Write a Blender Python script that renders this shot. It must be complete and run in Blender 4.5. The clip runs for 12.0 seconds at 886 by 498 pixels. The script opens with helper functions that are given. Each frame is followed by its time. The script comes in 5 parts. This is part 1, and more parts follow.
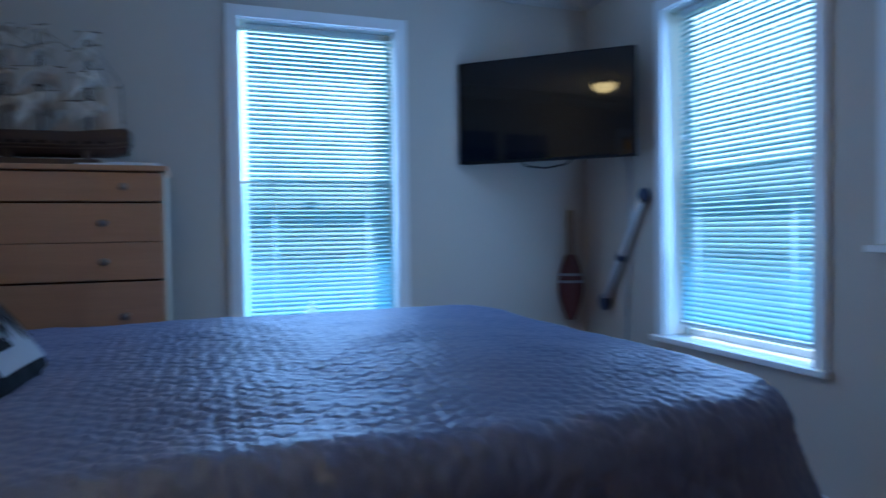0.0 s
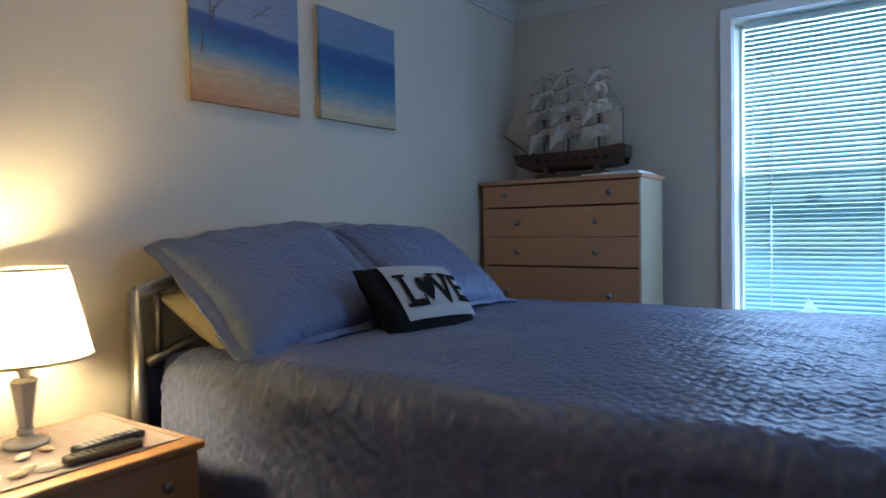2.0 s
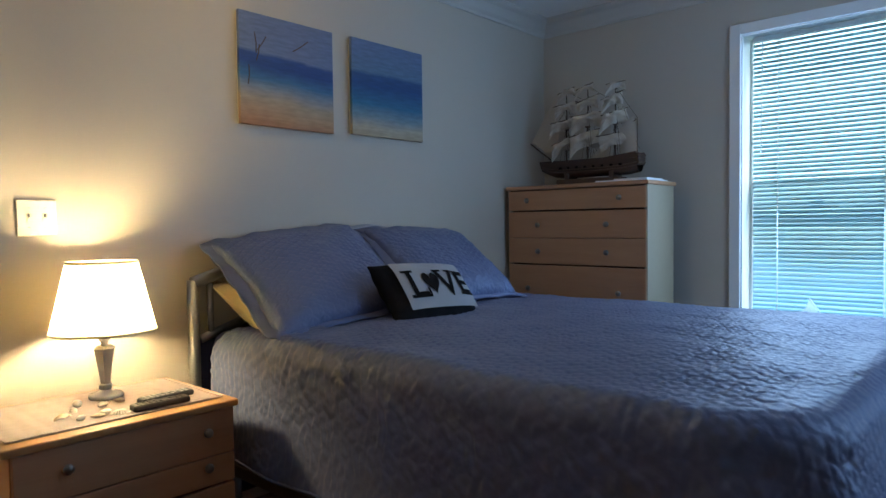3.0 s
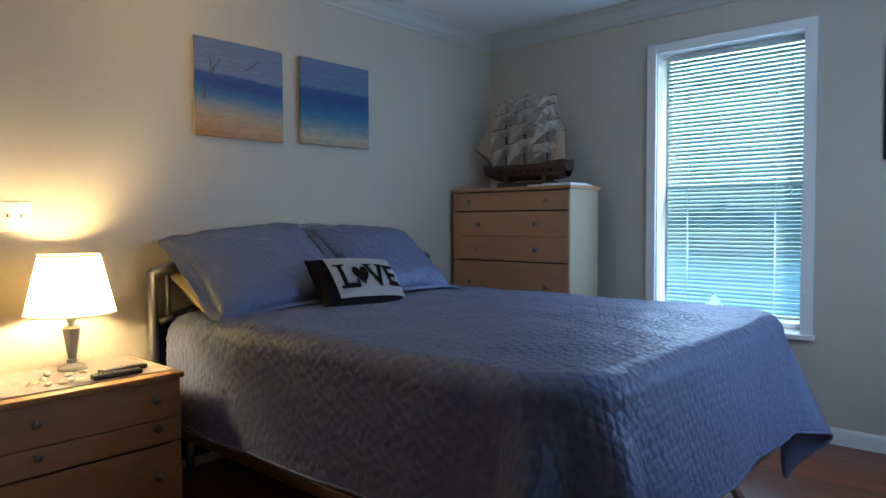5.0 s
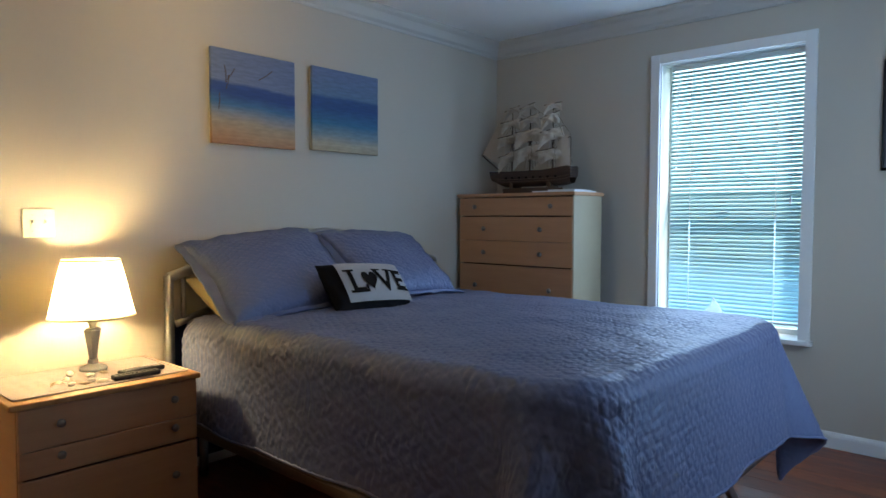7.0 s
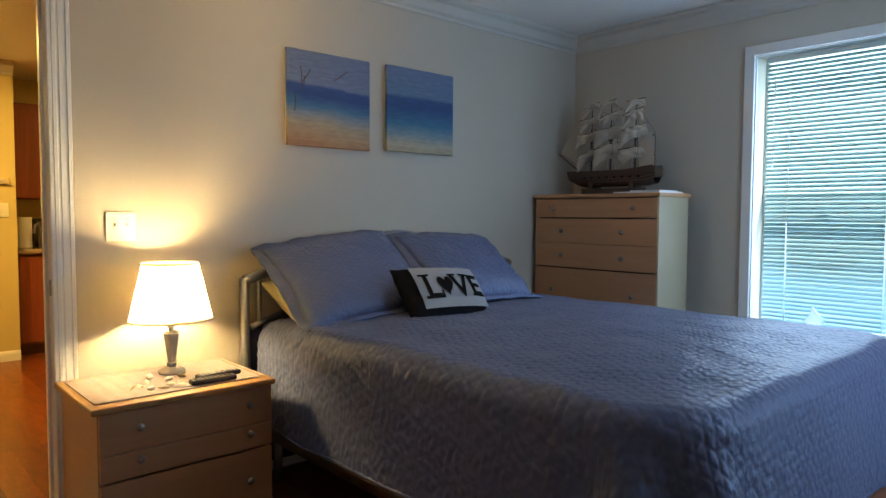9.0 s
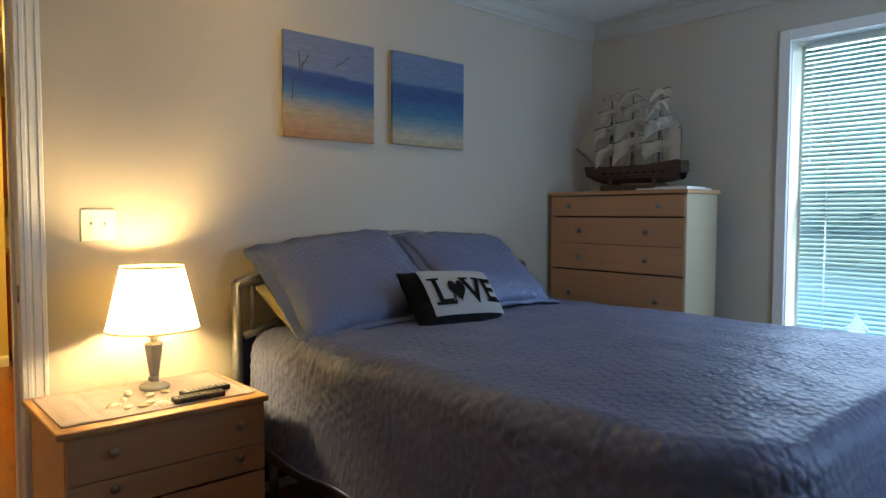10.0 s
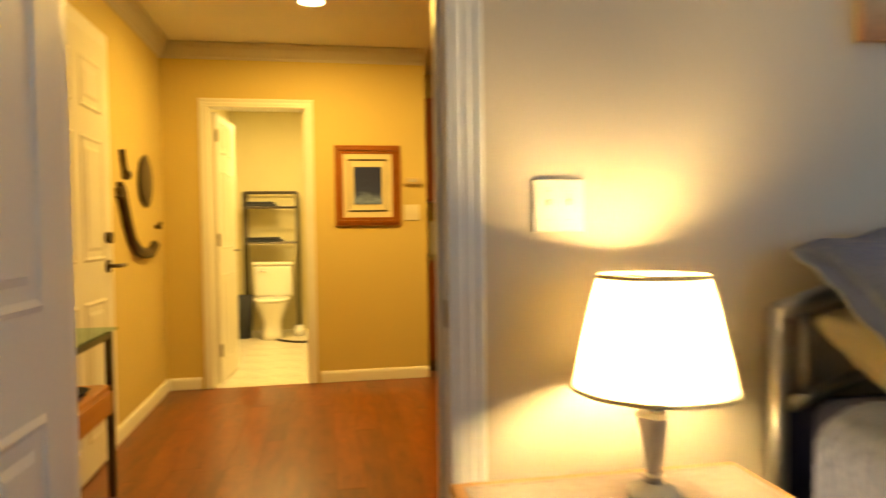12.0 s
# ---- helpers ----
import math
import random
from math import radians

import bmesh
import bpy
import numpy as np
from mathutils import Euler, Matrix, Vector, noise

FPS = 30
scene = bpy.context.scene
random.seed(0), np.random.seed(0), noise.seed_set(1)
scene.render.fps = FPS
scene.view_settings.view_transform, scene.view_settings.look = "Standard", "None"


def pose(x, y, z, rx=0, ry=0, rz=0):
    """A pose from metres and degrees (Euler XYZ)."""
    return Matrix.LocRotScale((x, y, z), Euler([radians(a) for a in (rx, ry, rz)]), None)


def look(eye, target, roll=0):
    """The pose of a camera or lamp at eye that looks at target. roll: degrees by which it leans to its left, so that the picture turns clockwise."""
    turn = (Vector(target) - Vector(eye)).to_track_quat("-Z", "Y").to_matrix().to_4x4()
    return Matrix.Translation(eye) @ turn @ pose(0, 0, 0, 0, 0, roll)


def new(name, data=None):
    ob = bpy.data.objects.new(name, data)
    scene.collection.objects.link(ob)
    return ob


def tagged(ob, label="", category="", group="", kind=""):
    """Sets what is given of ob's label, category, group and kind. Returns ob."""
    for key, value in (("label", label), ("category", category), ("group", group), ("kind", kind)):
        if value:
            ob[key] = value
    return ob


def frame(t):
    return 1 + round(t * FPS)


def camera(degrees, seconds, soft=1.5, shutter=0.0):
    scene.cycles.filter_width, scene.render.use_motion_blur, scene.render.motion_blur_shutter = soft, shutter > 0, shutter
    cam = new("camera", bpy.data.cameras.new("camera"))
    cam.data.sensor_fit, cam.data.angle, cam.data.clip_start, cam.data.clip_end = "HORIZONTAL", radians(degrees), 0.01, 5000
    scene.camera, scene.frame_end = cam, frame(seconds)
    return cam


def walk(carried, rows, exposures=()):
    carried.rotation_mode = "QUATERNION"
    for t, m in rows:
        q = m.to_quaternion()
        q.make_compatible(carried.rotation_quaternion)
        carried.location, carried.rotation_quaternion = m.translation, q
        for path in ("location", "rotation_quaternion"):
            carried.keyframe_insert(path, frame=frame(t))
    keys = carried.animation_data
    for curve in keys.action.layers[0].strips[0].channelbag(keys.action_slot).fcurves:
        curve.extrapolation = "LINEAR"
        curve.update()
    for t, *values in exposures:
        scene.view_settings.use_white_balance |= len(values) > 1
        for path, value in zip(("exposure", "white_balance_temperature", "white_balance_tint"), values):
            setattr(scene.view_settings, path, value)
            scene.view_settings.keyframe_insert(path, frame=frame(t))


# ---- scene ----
cam = camera(67.0, 12.0, shutter=0.5)
PATH = [
    (0, (-3.362, -1.036, 1.064), (-1.484, -1.723, 1.01), -0.8),
    (0.5, (-3.42, -1.239, 1.081), (-1.421, -1.267, 1.011), -0.5),
    (1, (-3.498, -1.414, 1.098), (-1.539, -1.017, 1.021), -0.5),
    (1.5, (-3.526, -1.691, 1.087), (-1.724, -0.826, 1.017), -1.1),
    (2, (-3.588, -1.985, 1.102), (-1.957, -0.829, 1.035), -1.1),
    (2.5, (-3.663, -2.218, 1.121), (-2.134, -0.931, 1.055), -1.0),
    (4.5, (-3.788, -2.857, 1.131), (-2.327, -1.494, 1.05), -0.5),
    (5, (-3.804, -2.917, 1.146), (-2.309, -1.592, 1.057), -0.3),
    (5.5, (-3.83, -2.973, 1.156), (-2.311, -1.674, 1.065), -0.1),
    (6, (-3.846, -2.989, 1.164), (-2.317, -1.702, 1.073), -0.0),
    (6.5, (-3.859, -2.99, 1.179), (-2.343, -1.689, 1.087), 0.0),
    (7, (-3.874, -2.977, 1.19), (-2.391, -1.638, 1.094), 0.1),
    (7.5, (-3.864, -2.97, 1.186), (-2.439, -1.57, 1.091), 0.0),
    (9.5, (-3.774, -2.773, 1.225), (-2.436, -1.291, 1.118), 0.3),
    (10, (-3.661, -2.639, 1.208), (-2.329, -1.15, 1.103), 0.2),
    (10.5, (-3.57, -2.412, 1.17), (-2.328, -0.847, 1.078), -0.0),
    (11, (-3.505, -2.104, 1.154), (-2.432, -0.417, 1.073), -0.4),
    (11.5, (-3.483, -1.749, 1.13), (-2.702, 0.091, 1.063), -0.6),
    (12, (-3.484, -1.406, 1.117), (-3.135, 0.562, 1.053), -0.8),
]

walk(cam, [(t, look(eye, to, roll)) for t, eye, to, roll in PATH],
     exposures=[(0.0, 0.02, 4800, 10), (0.5, 0.08, 4850, 10), (1.0, 0.22, 5100, 10), (1.5, 0.25, 5300, 10), (2.0, 0.22, 5700, 10), (2.5, 0.12, 5850, 10),
                (4.5, 0.22, 6200, 10), (7.5, 0.32, 6600, 10), (9.5, 0.32, 7000, 10), (11.0, 0.32, 7350, 10), (12.0, 0.16, 7900, 10)])

# ---------- world and light ----------
world = bpy.data.worlds.new("sky")
world.use_nodes = True
scene.world = world
wn = world.node_tree.nodes
sky = wn.new("ShaderNodeTexSky")
sky.sky_type = "NISHITA"
sky.sun_disc = False
sky.sun_elevation, sky.sun_rotation = radians(61.5), radians(137)
world.node_tree.links.new(sky.outputs[0], wn["Background"].inputs[0])
wn["Background"].inputs[1].default_value = 0.12


def lamp(name, kind, m, energy, color, size=0.1, size_y=None):
    data = bpy.data.lights.new(name, kind)
    data.energy, data.color = energy, color
    if kind == "AREA":
        data.size = size
        if size_y:
            data.shape, data.size_y = "RECTANGLE", size_y
        else:
            data.shape = "DISK"
    elif kind == "SUN":
        data.angle = size
    else:
        data.shadow_soft_size = size
    ob = new(name, data)
    ob.matrix_world = m
    return ob


lamp("sun", "SUN", look((2.2, -2.4, 6), (0, 0, 0)), 5.0, (1.0, 0.95, 0.87), radians(0.5))
lamp("hall_light", "AREA", pose(-3.53, 2.53, 2.405), 42, (1.0, 0.63, 0.15), 0.14)
# unseen lamp, added to brighten the kitchen end of the hall
lamp("unseen_kitchen_fill", "AREA", pose(-1.6, 2.4, 2.405), 29, (1.0, 0.63, 0.17), 0.14)
lamp("bath_light", "AREA", pose(-3.95, 4.6, 2.40), 52, (1.0, 0.74, 0.30), 0.25)
DAY = (0.43, 0.66, 1.0)
lamp("window_light_east", "AREA", look((0.050, -1.625, 1.32), (-3, -1.625, 1.2)), 13, DAY, 0.74, 1.48)
lamp("window_light_south", "AREA", look((-1.12, -3.20, 1.32), (-1.12, 0, 1.2)), 13, DAY, 0.78, 1.48)


# ---------- materials ----------
def material(name, color, rough=0.6, metal=0.0, vary=0.08, scale=4.0, grain=60.0, bump=0.05, stretch=(1, 1, 1),
             sheen=0.0, spec=0.5, coat=0.0):
    m = bpy.data.materials.new(name)
    m.use_nodes = True
    nt = m.node_tree
    bsdf = nt.nodes["Principled BSDF"]
    tc = nt.nodes.new("ShaderNodeTexCoord")
    mp = nt.nodes.new("ShaderNodeMapping")
    mp.inputs["Scale"].default_value = stretch
    nt.links.new(tc.outputs["Object"], mp.inputs["Vector"])
    big = nt.nodes.new("ShaderNodeTexNoise")
    big.inputs["Scale"].default_value, big.inputs["Detail"].default_value = scale, 4
    fine = nt.nodes.new("ShaderNodeTexNoise")
    fine.inputs["Scale"].default_value, fine.inputs["Detail"].default_value = grain, 3
    for n in (big, fine):
        nt.links.new(mp.outputs[0], n.inputs["Vector"])
    add = nt.nodes.new("ShaderNodeMath")
    add.operation = "ADD"
    nt.links.new(big.outputs[0], add.inputs[0])
    nt.links.new(fine.outputs[0], add.inputs[1])
    ramp = nt.nodes.new("ShaderNodeMapRange")
    ramp.inputs["From Min"].default_value, ramp.inputs["From Max"].default_value = 0.6, 1.4
    ramp.inputs["To Min"].default_value, ramp.inputs["To Max"].default_value = 1 - vary, 1 + vary
    nt.links.new(add.outputs[0], ramp.inputs["Value"])
    mul = nt.nodes.new("ShaderNodeVectorMath")
    mul.operation = "SCALE"
    mul.inputs[0].default_value = color
    nt.links.new(ramp.outputs[0], mul.inputs["Scale"])
    nt.links.new(mul.outputs[0], bsdf.inputs["Base Color"])
    bp = nt.nodes.new("ShaderNodeBump")
    bp.inputs["Strength"].default_value, bp.inputs["Distance"].default_value = bump, 0.004
    nt.links.new(fine.outputs[0], bp.inputs["Height"])
    nt.links.new(bp.outputs[0], bsdf.inputs["Normal"])
    bsdf.inputs["Roughness"].default_value = rough
    bsdf.inputs["Metallic"].default_value = metal
    bsdf.inputs["Specular IOR Level"].default_value = spec
    bsdf.inputs["Sheen Weight"].default_value = sheen
    bsdf.inputs["Coat Weight"].default_value = coat
    return m


def wood(name, dark, light, rough=0.4, axis="x", random_tone=0.0, coat=0.0, rings=3.0):
    m = material(name, light, rough, coat=coat)
    nt = m.node_tree
    bsdf = nt.nodes["Principled BSDF"]
    mp = next(n for n in nt.nodes if n.type == "MAPPING")
    mp.inputs["Scale"].default_value = {"x": (1, 14, 14), "y": (14, 1, 14), "z": (14, 14, 1)}[axis]
    info = nt.nodes.new("ShaderNodeObjectInfo")
    shift = nt.nodes.new("ShaderNodeVectorMath")
    shift.operation = "SCALE"
    shift.inputs[0].default_value = (7, 11, 5)
    nt.links.new(info.outputs["Random"], shift.inputs["Scale"])
    nt.links.new(shift.outputs[0], mp.inputs["Location"])
    big, fine = [n for n in nt.nodes if n.type == "TEX_NOISE"]
    big.inputs["Scale"].default_value, fine.inputs["Scale"].default_value = rings, rings * 6
    ramp = nt.nodes.new("ShaderNodeValToRGB")
    ramp.color_ramp.elements[0].position, ramp.color_ramp.elements[1].position = 0.32, 0.72
    ramp.color_ramp.elements[0].color, ramp.color_ramp.elements[1].color = (*dark, 1), (*light, 1)
    mixer = nt.nodes.new("ShaderNodeMath")
    mixer.operation = "MULTIPLY_ADD"
    mixer.inputs[1].default_value = 0.35
    nt.links.new(fine.outputs[0], mixer.inputs[0])
    sc = nt.nodes.new("ShaderNodeMath")
    sc.operation = "MULTIPLY"
    sc.inputs[1].default_value = 0.65
    nt.links.new(big.outputs[0], sc.inputs[0])
    nt.links.new(sc.outputs[0], mixer.inputs[2])
    nt.links.new(mixer.outputs[0], ramp.inputs[0])
    hsv = nt.nodes.new("ShaderNodeHueSaturation")
    val = nt.nodes.new("ShaderNodeMapRange")
    val.inputs["To Min"].default_value, val.inputs["To Max"].default_value = 1 - random_tone, 1 + random_tone
    nt.links.new(info.outputs["Random"], val.inputs["Value"])
    nt.links.new(val.outputs[0], hsv.inputs["Value"])
    nt.links.new(ramp.outputs[0], hsv.inputs["Color"])
    nt.links.new(hsv.outputs[0], bsdf.inputs["Base Color"])
    return m


def glow(name, color, strength):
    m = bpy.data.materials.new(name)
    m.use_nodes = True
    b = m.node_tree.nodes["Principled BSDF"]
    b.inputs["Base Color"].default_value = (*color, 1)
    b.inputs["Emission Color"].default_value = (*color, 1)
    b.inputs["Emission Strength"].default_value = strength
    return m


def translucent(name, color, through_part, rough=0.6):
    """Cloth or thin plastic that lets light through."""
    m = material(name, color, rough, vary=0.04)
    nt = m.node_tree
    tr = nt.nodes.new("ShaderNodeBsdfTranslucent")
    tr.inputs["Color"].default_value = (*color, 1)
    mix = nt.nodes.new("ShaderNodeMixShader")
    mix.inputs[0].default_value = through_part
    out = nt.nodes["Material Output"]
    nt.links.new(nt.nodes["Principled BSDF"].outputs[0], mix.inputs[1])
    nt.links.new(tr.outputs[0], mix.inputs[2])
    nt.links.new(mix.outputs[0], out.inputs["Surface"])
    return m


def clear_glass(name, tint=(0.95, 0.98, 1.0)):
    m = bpy.data.materials.new(name)
    m.use_nodes = True
    nt = m.node_tree
    nt.nodes.remove(nt.nodes["Principled BSDF"])
    tr = nt.nodes.new("ShaderNodeBsdfTransparent")
    tr.inputs["Color"].default_value = (*tint, 1)
    gl = nt.nodes.new("ShaderNodeBsdfGlossy")
    gl.inputs["Roughness"].default_value = 0.02
    mix = nt.nodes.new("ShaderNodeMixShader")
    mix.inputs[0].default_value = 0.06
    nt.links.new(tr.outputs[0], mix.inputs[1])
    nt.links.new(gl.outputs[0], mix.inputs[2])
    nt.links.new(mix.outputs[0], nt.nodes["Material Output"].inputs["Surface"])
    return m


def layered(name, stops, wobble=0.05, scale=4.0, rough=0.75, emission=0.0, axis=2, stretch=(1, 1, 1), slope=0.0):
    """A colour that changes with height over the object (painted sea pieces, far outdoors)."""
    m = bpy.data.materials.new(name)
    m.use_nodes = True
    nt = m.node_tree
    bsdf = nt.nodes["Principled BSDF"]
    tc = nt.nodes.new("ShaderNodeTexCoord")
    sep = nt.nodes.new("ShaderNodeSeparateXYZ")
    nt.links.new(tc.outputs["Generated"], sep.inputs[0])
    mp = nt.nodes.new("ShaderNodeMapping")
    mp.inputs["Scale"].default_value = stretch
    nt.links.new(tc.outputs["Generated"], mp.inputs["Vector"])
    no = nt.nodes.new("ShaderNodeTexNoise")
    no.inputs["Scale"].default_value, no.inputs["Detail"].default_value = scale, 6
    nt.links.new(mp.outputs[0], no.inputs["Vector"])
    off = nt.nodes.new("ShaderNodeMath")
    off.operation = "MULTIPLY_ADD"
    off.inputs[1].default_value = wobble
    nt.links.new(no.outputs[0], off.inputs[0])
    lean = nt.nodes.new("ShaderNodeMath")
    lean.operation = "MULTIPLY_ADD"
    lean.inputs[1].default_value = slope
    nt.links.new(sep.outputs[0], lean.inputs[0])
    nt.links.new(sep.outputs[axis], lean.inputs[2])
    nt.links.new(lean.outputs[0], off.inputs[2])
    ramp = nt.nodes.new("ShaderNodeValToRGB")
    els = ramp.color_ramp.elements
    while len(els) < len(stops):
        els.new(0.5)
    for e, (p, c) in zip(els, stops):
        e.position, e.color = p, (*c, 1)
    nt.links.new(off.outputs[0], ramp.inputs[0])
    if emission:
        bsdf.inputs["Base Color"].default_value = (0, 0, 0, 1)
        nt.links.new(ramp.outputs[0], bsdf.inputs["Emission Color"])
        bsdf.inputs["Emission Strength"].default_value = emission
    else:
        n2 = nt.nodes.new("ShaderNodeTexNoise")
        n2.inputs["Scale"].default_value, n2.inputs["Detail"].default_value = 7, 5
        mp2 = nt.nodes.new("ShaderNodeMapping")
        mp2.inputs["Scale"].default_value = (1, 1, 5)
        nt.links.new(tc.outputs["Generated"], mp2.inputs["Vector"])
        nt.links.new(mp2.outputs[0], n2.inputs["Vector"])
        mr = nt.nodes.new("ShaderNodeMapRange")
        mr.inputs["From Min"].default_value, mr.inputs["From Max"].default_value = 0.3, 0.7
        mr.inputs["To Min"].default_value, mr.inputs["To Max"].default_value = 0.86, 1.16
        nt.links.new(n2.outputs[0], mr.inputs["Value"])
        sc = nt.nodes.new("ShaderNodeVectorMath")
        sc.operation = "SCALE"
        nt.links.new(ramp.outputs[0], sc.inputs[0])
        nt.links.new(mr.outputs[0], sc.inputs["Scale"])
        nt.links.new(sc.outputs[0], bsdf.inputs["Base Color"])
        bp = nt.nodes.new("ShaderNodeBump")
        bp.inputs["Strength"].default_value, bp.inputs["Distance"].default_value = 0.15, 0.003
        nt.links.new(n2.outputs[0], bp.inputs["Height"])
        nt.links.new(bp.outputs[0], bsdf.inputs["Normal"])
    bsdf.inputs["Roughness"].default_value = rough
    return m


M_WALL = material("greige_wall_paint", (0.52, 0.468, 0.40), 0.75, vary=0.03, scale=1.5, grain=220, bump=0.06)
M_HALL = material("beige_wall_paint", (0.58, 0.47, 0.215), 0.7, vary=0.03, scale=1.5, grain=220, bump=0.06)
M_CEIL = material("ceiling_paint", (0.78, 0.78, 0.77), 0.85, vary=0.02, scale=2, grain=160, bump=0.1)
M_TRIM = material("white_trim_paint", (0.78, 0.78, 0.77), 0.4, vary=0.02, scale=5, grain=90, bump=0.02)
M_DOOR = material("white_door_paint", (0.74, 0.73, 0.70), 0.45, vary=0.03, scale=3, grain=120, bump=0.04)
M_FLOOR = wood("cherry_laminate", (0.090, 0.017, 0.006), (0.245, 0.058, 0.013), 0.32, "y", 0.30, coat=0.2)
next(n for n in M_FLOOR.node_tree.nodes if n.type == "MAPPING").inputs["Scale"].default_value = (7, 1.6, 7)
M_SUBFLOOR = material("dark_joint", (0.03, 0.015, 0.01), 0.8)
M_BEECH = wood("beech_laminate", (0.42, 0.222, 0.112), (0.49, 0.268, 0.140), 0.45, "y", 0.02, rings=2.0)
M_BEECH_X = wood("beech_laminate_wide", (0.42, 0.222, 0.112), (0.49, 0.268, 0.140), 0.45, "x", 0.02, rings=2.0)
M_EDGE = wood("beech_edge", (0.36, 0.18, 0.06), (0.46, 0.24, 0.09), 0.4, "y", 0.0)
M_PANEL = material("cream_side_panel", (0.36, 0.30, 0.205), 0.5, vary=0.03)
M_GAP = material("dark_wood_gap", (0.09, 0.045, 0.025), 0.8)
M_KNOB = material("brushed_nickel", (0.26, 0.24, 0.22), 0.28, 1.0, vary=0.05)
M_CHROME = material("satin_grey_metal", (0.42, 0.42, 0.44), 0.36, 1.0, vary=0.06, scale=9)
M_RAIL = material("bronze_metal_rail", (0.22, 0.18, 0.16), 0.35, 1.0, vary=0.08, scale=9)
M_NAVY = material("navy_sheet", (0.02, 0.025, 0.09), 0.8, vary=0.12, bump=0.2, grain=300)
M_BLACK = material("black_fabric", (0.008, 0.008, 0.010), 0.95, vary=0.15, grain=300, bump=0.2, spec=0.12)
M_QUILT = material("blue_grey_satin", (0.118, 0.138, 0.248), 0.46, vary=0.07, scale=3, grain=260, bump=0.10, sheen=0.04, spec=0.85)
M_QUILT.node_tree.nodes["Principled BSDF"].inputs["Specular Tint"].default_value = (0.50, 0.66, 1.0, 1.0)
M_CREAM = material("cream_cotton", (0.62, 0.52, 0.30), 0.85, vary=0.06, bump=0.2, grain=200)
M_LINEN = material("white_linen", (0.33, 0.33, 0.35), 0.9, vary=0.06, scale=8, grain=420, bump=0.4)
M_INK = material("black_print", (0.008, 0.007, 0.007), 0.95, vary=0.1, spec=0.1)
# white slats tinted teal: the shade on their room side is in the colour
M_SLAT = translucent("teal_shaded_vinyl_slat", (0.46, 0.68, 0.73), 0.32, 0.45)
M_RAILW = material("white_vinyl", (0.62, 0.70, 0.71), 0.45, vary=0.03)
M_CORD = translucent("white_cord", (0.93, 0.95, 0.95), 0.85)
M_MILKGLASS = translucent("milk_glass", (0.93, 0.95, 0.95), 0.7, 0.3)
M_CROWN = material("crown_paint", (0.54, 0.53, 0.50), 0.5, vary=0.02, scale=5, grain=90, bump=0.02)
M_GLASS = clear_glass("window_glass")
# added tint that darkens the lower window half, for an assumed insect screen
M_LOWTINT = clear_glass("lower_half_tint", (0.76, 0.80, 0.84))
M_TABLEGLASS = clear_glass("table_glass", (0.75, 0.88, 0.85))
M_SHADE = translucent("ivory_shade_cloth", (0.87, 0.75, 0.48), 0.77, 0.8)
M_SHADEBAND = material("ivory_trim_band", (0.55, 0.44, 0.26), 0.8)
M_BULB = glow("lit_bulb", (1.0, 0.73, 0.33), 860)
M_HALLGLOW = glow("lit_diffuser", (1.0, 0.78, 0.40), 14)
M_DOME = glow("lit_frosted_glass", (1.0, 0.66, 0.22), 20.0)
M_CRYSTAL = material("pale_lamp_ceramic", (0.75, 0.72, 0.66), 0.2, vary=0.03, coat=0.5)
M_SCREEN = material("black_screen", (0.004, 0.004, 0.005), 0.04, vary=0.0, bump=0.0, spec=0.42)
M_BEZEL = material("matt_black_bezel", (0.005, 0.005, 0.006), 0.7, vary=0.05, spec=0.2)
M_PLASTIC = material("black_plastic", (0.012, 0.012, 0.013), 0.4, vary=0.1)
M_GREYKEY = material("grey_keys", (0.45, 0.45, 0.46), 0.6)
M_SHELL = material("sea_shell", (0.66, 0.52, 0.36), 0.55, vary=0.25, scale=60, grain=200, bump=0.3)
M_SHELLW = material("pale_sea_shell", (0.78, 0.72, 0.62), 0.5, vary=0.15, scale=60, grain=200, bump=0.3)
M_RUNNER = material("woven_placemat", (0.36, 0.29, 0.27), 0.9, vary=0.16, scale=20, grain=420, bump=0.5, stretch=(1, 6, 1))
M_HULL = wood("ship_hull_wood", (0.022, 0.012, 0.009), (0.060, 0.028, 0.018), 0.5, "y", 0.1)
M_SPAR = material("dark_spar_wood", (0.07, 0.04, 0.025), 0.6, vary=0.15)
M_SAIL = translucent("aged_sail_cloth", (0.50, 0.43, 0.35), 0.14, 0.9)
M_ROPE = material("dark_rigging", (0.05, 0.04, 0.035), 0.9)
M_PAPER = material("white_paper", (0.75, 0.77, 0.80), 0.7, vary=0.03)
M_PLATE = material("ivory_switch_plate", (0.74, 0.70, 0.60), 0.4, vary=0.02)
M_MIRROR = material("mirror_silver", (0.85, 0.87, 0.88), 0.02, 1.0, vary=0.0, bump=0.0)
M_PORC = material("white_porcelain", (0.80, 0.79, 0.75), 0.12, vary=0.02, coat=0.5)
M_TILE = material("pale_marble_tile", (0.66, 0.62, 0.54), 0.25, vary=0.12, scale=6, grain=25)
M_TOWEL = material("dark_towel", (0.03, 0.033, 0.045), 0.95, vary=0.2, bump=0.5)
M_RACK = material("bronze_rack", (0.10, 0.085, 0.07), 0.45, 1.0)
M_OLDBRASS = material("aged_bronze", (0.09, 0.065, 0.045), 0.5, 0.8, vary=0.2)
M_CHERRY = wood("cherry_cabinet", (0.17, 0.035, 0.016), (0.26, 0.06, 0.028), 0.35, "z", 0.05)
M_COUNTER = material("granite_counter", (0.26, 0.19, 0.12), 0.25, vary=0.35, scale=40, grain=120)
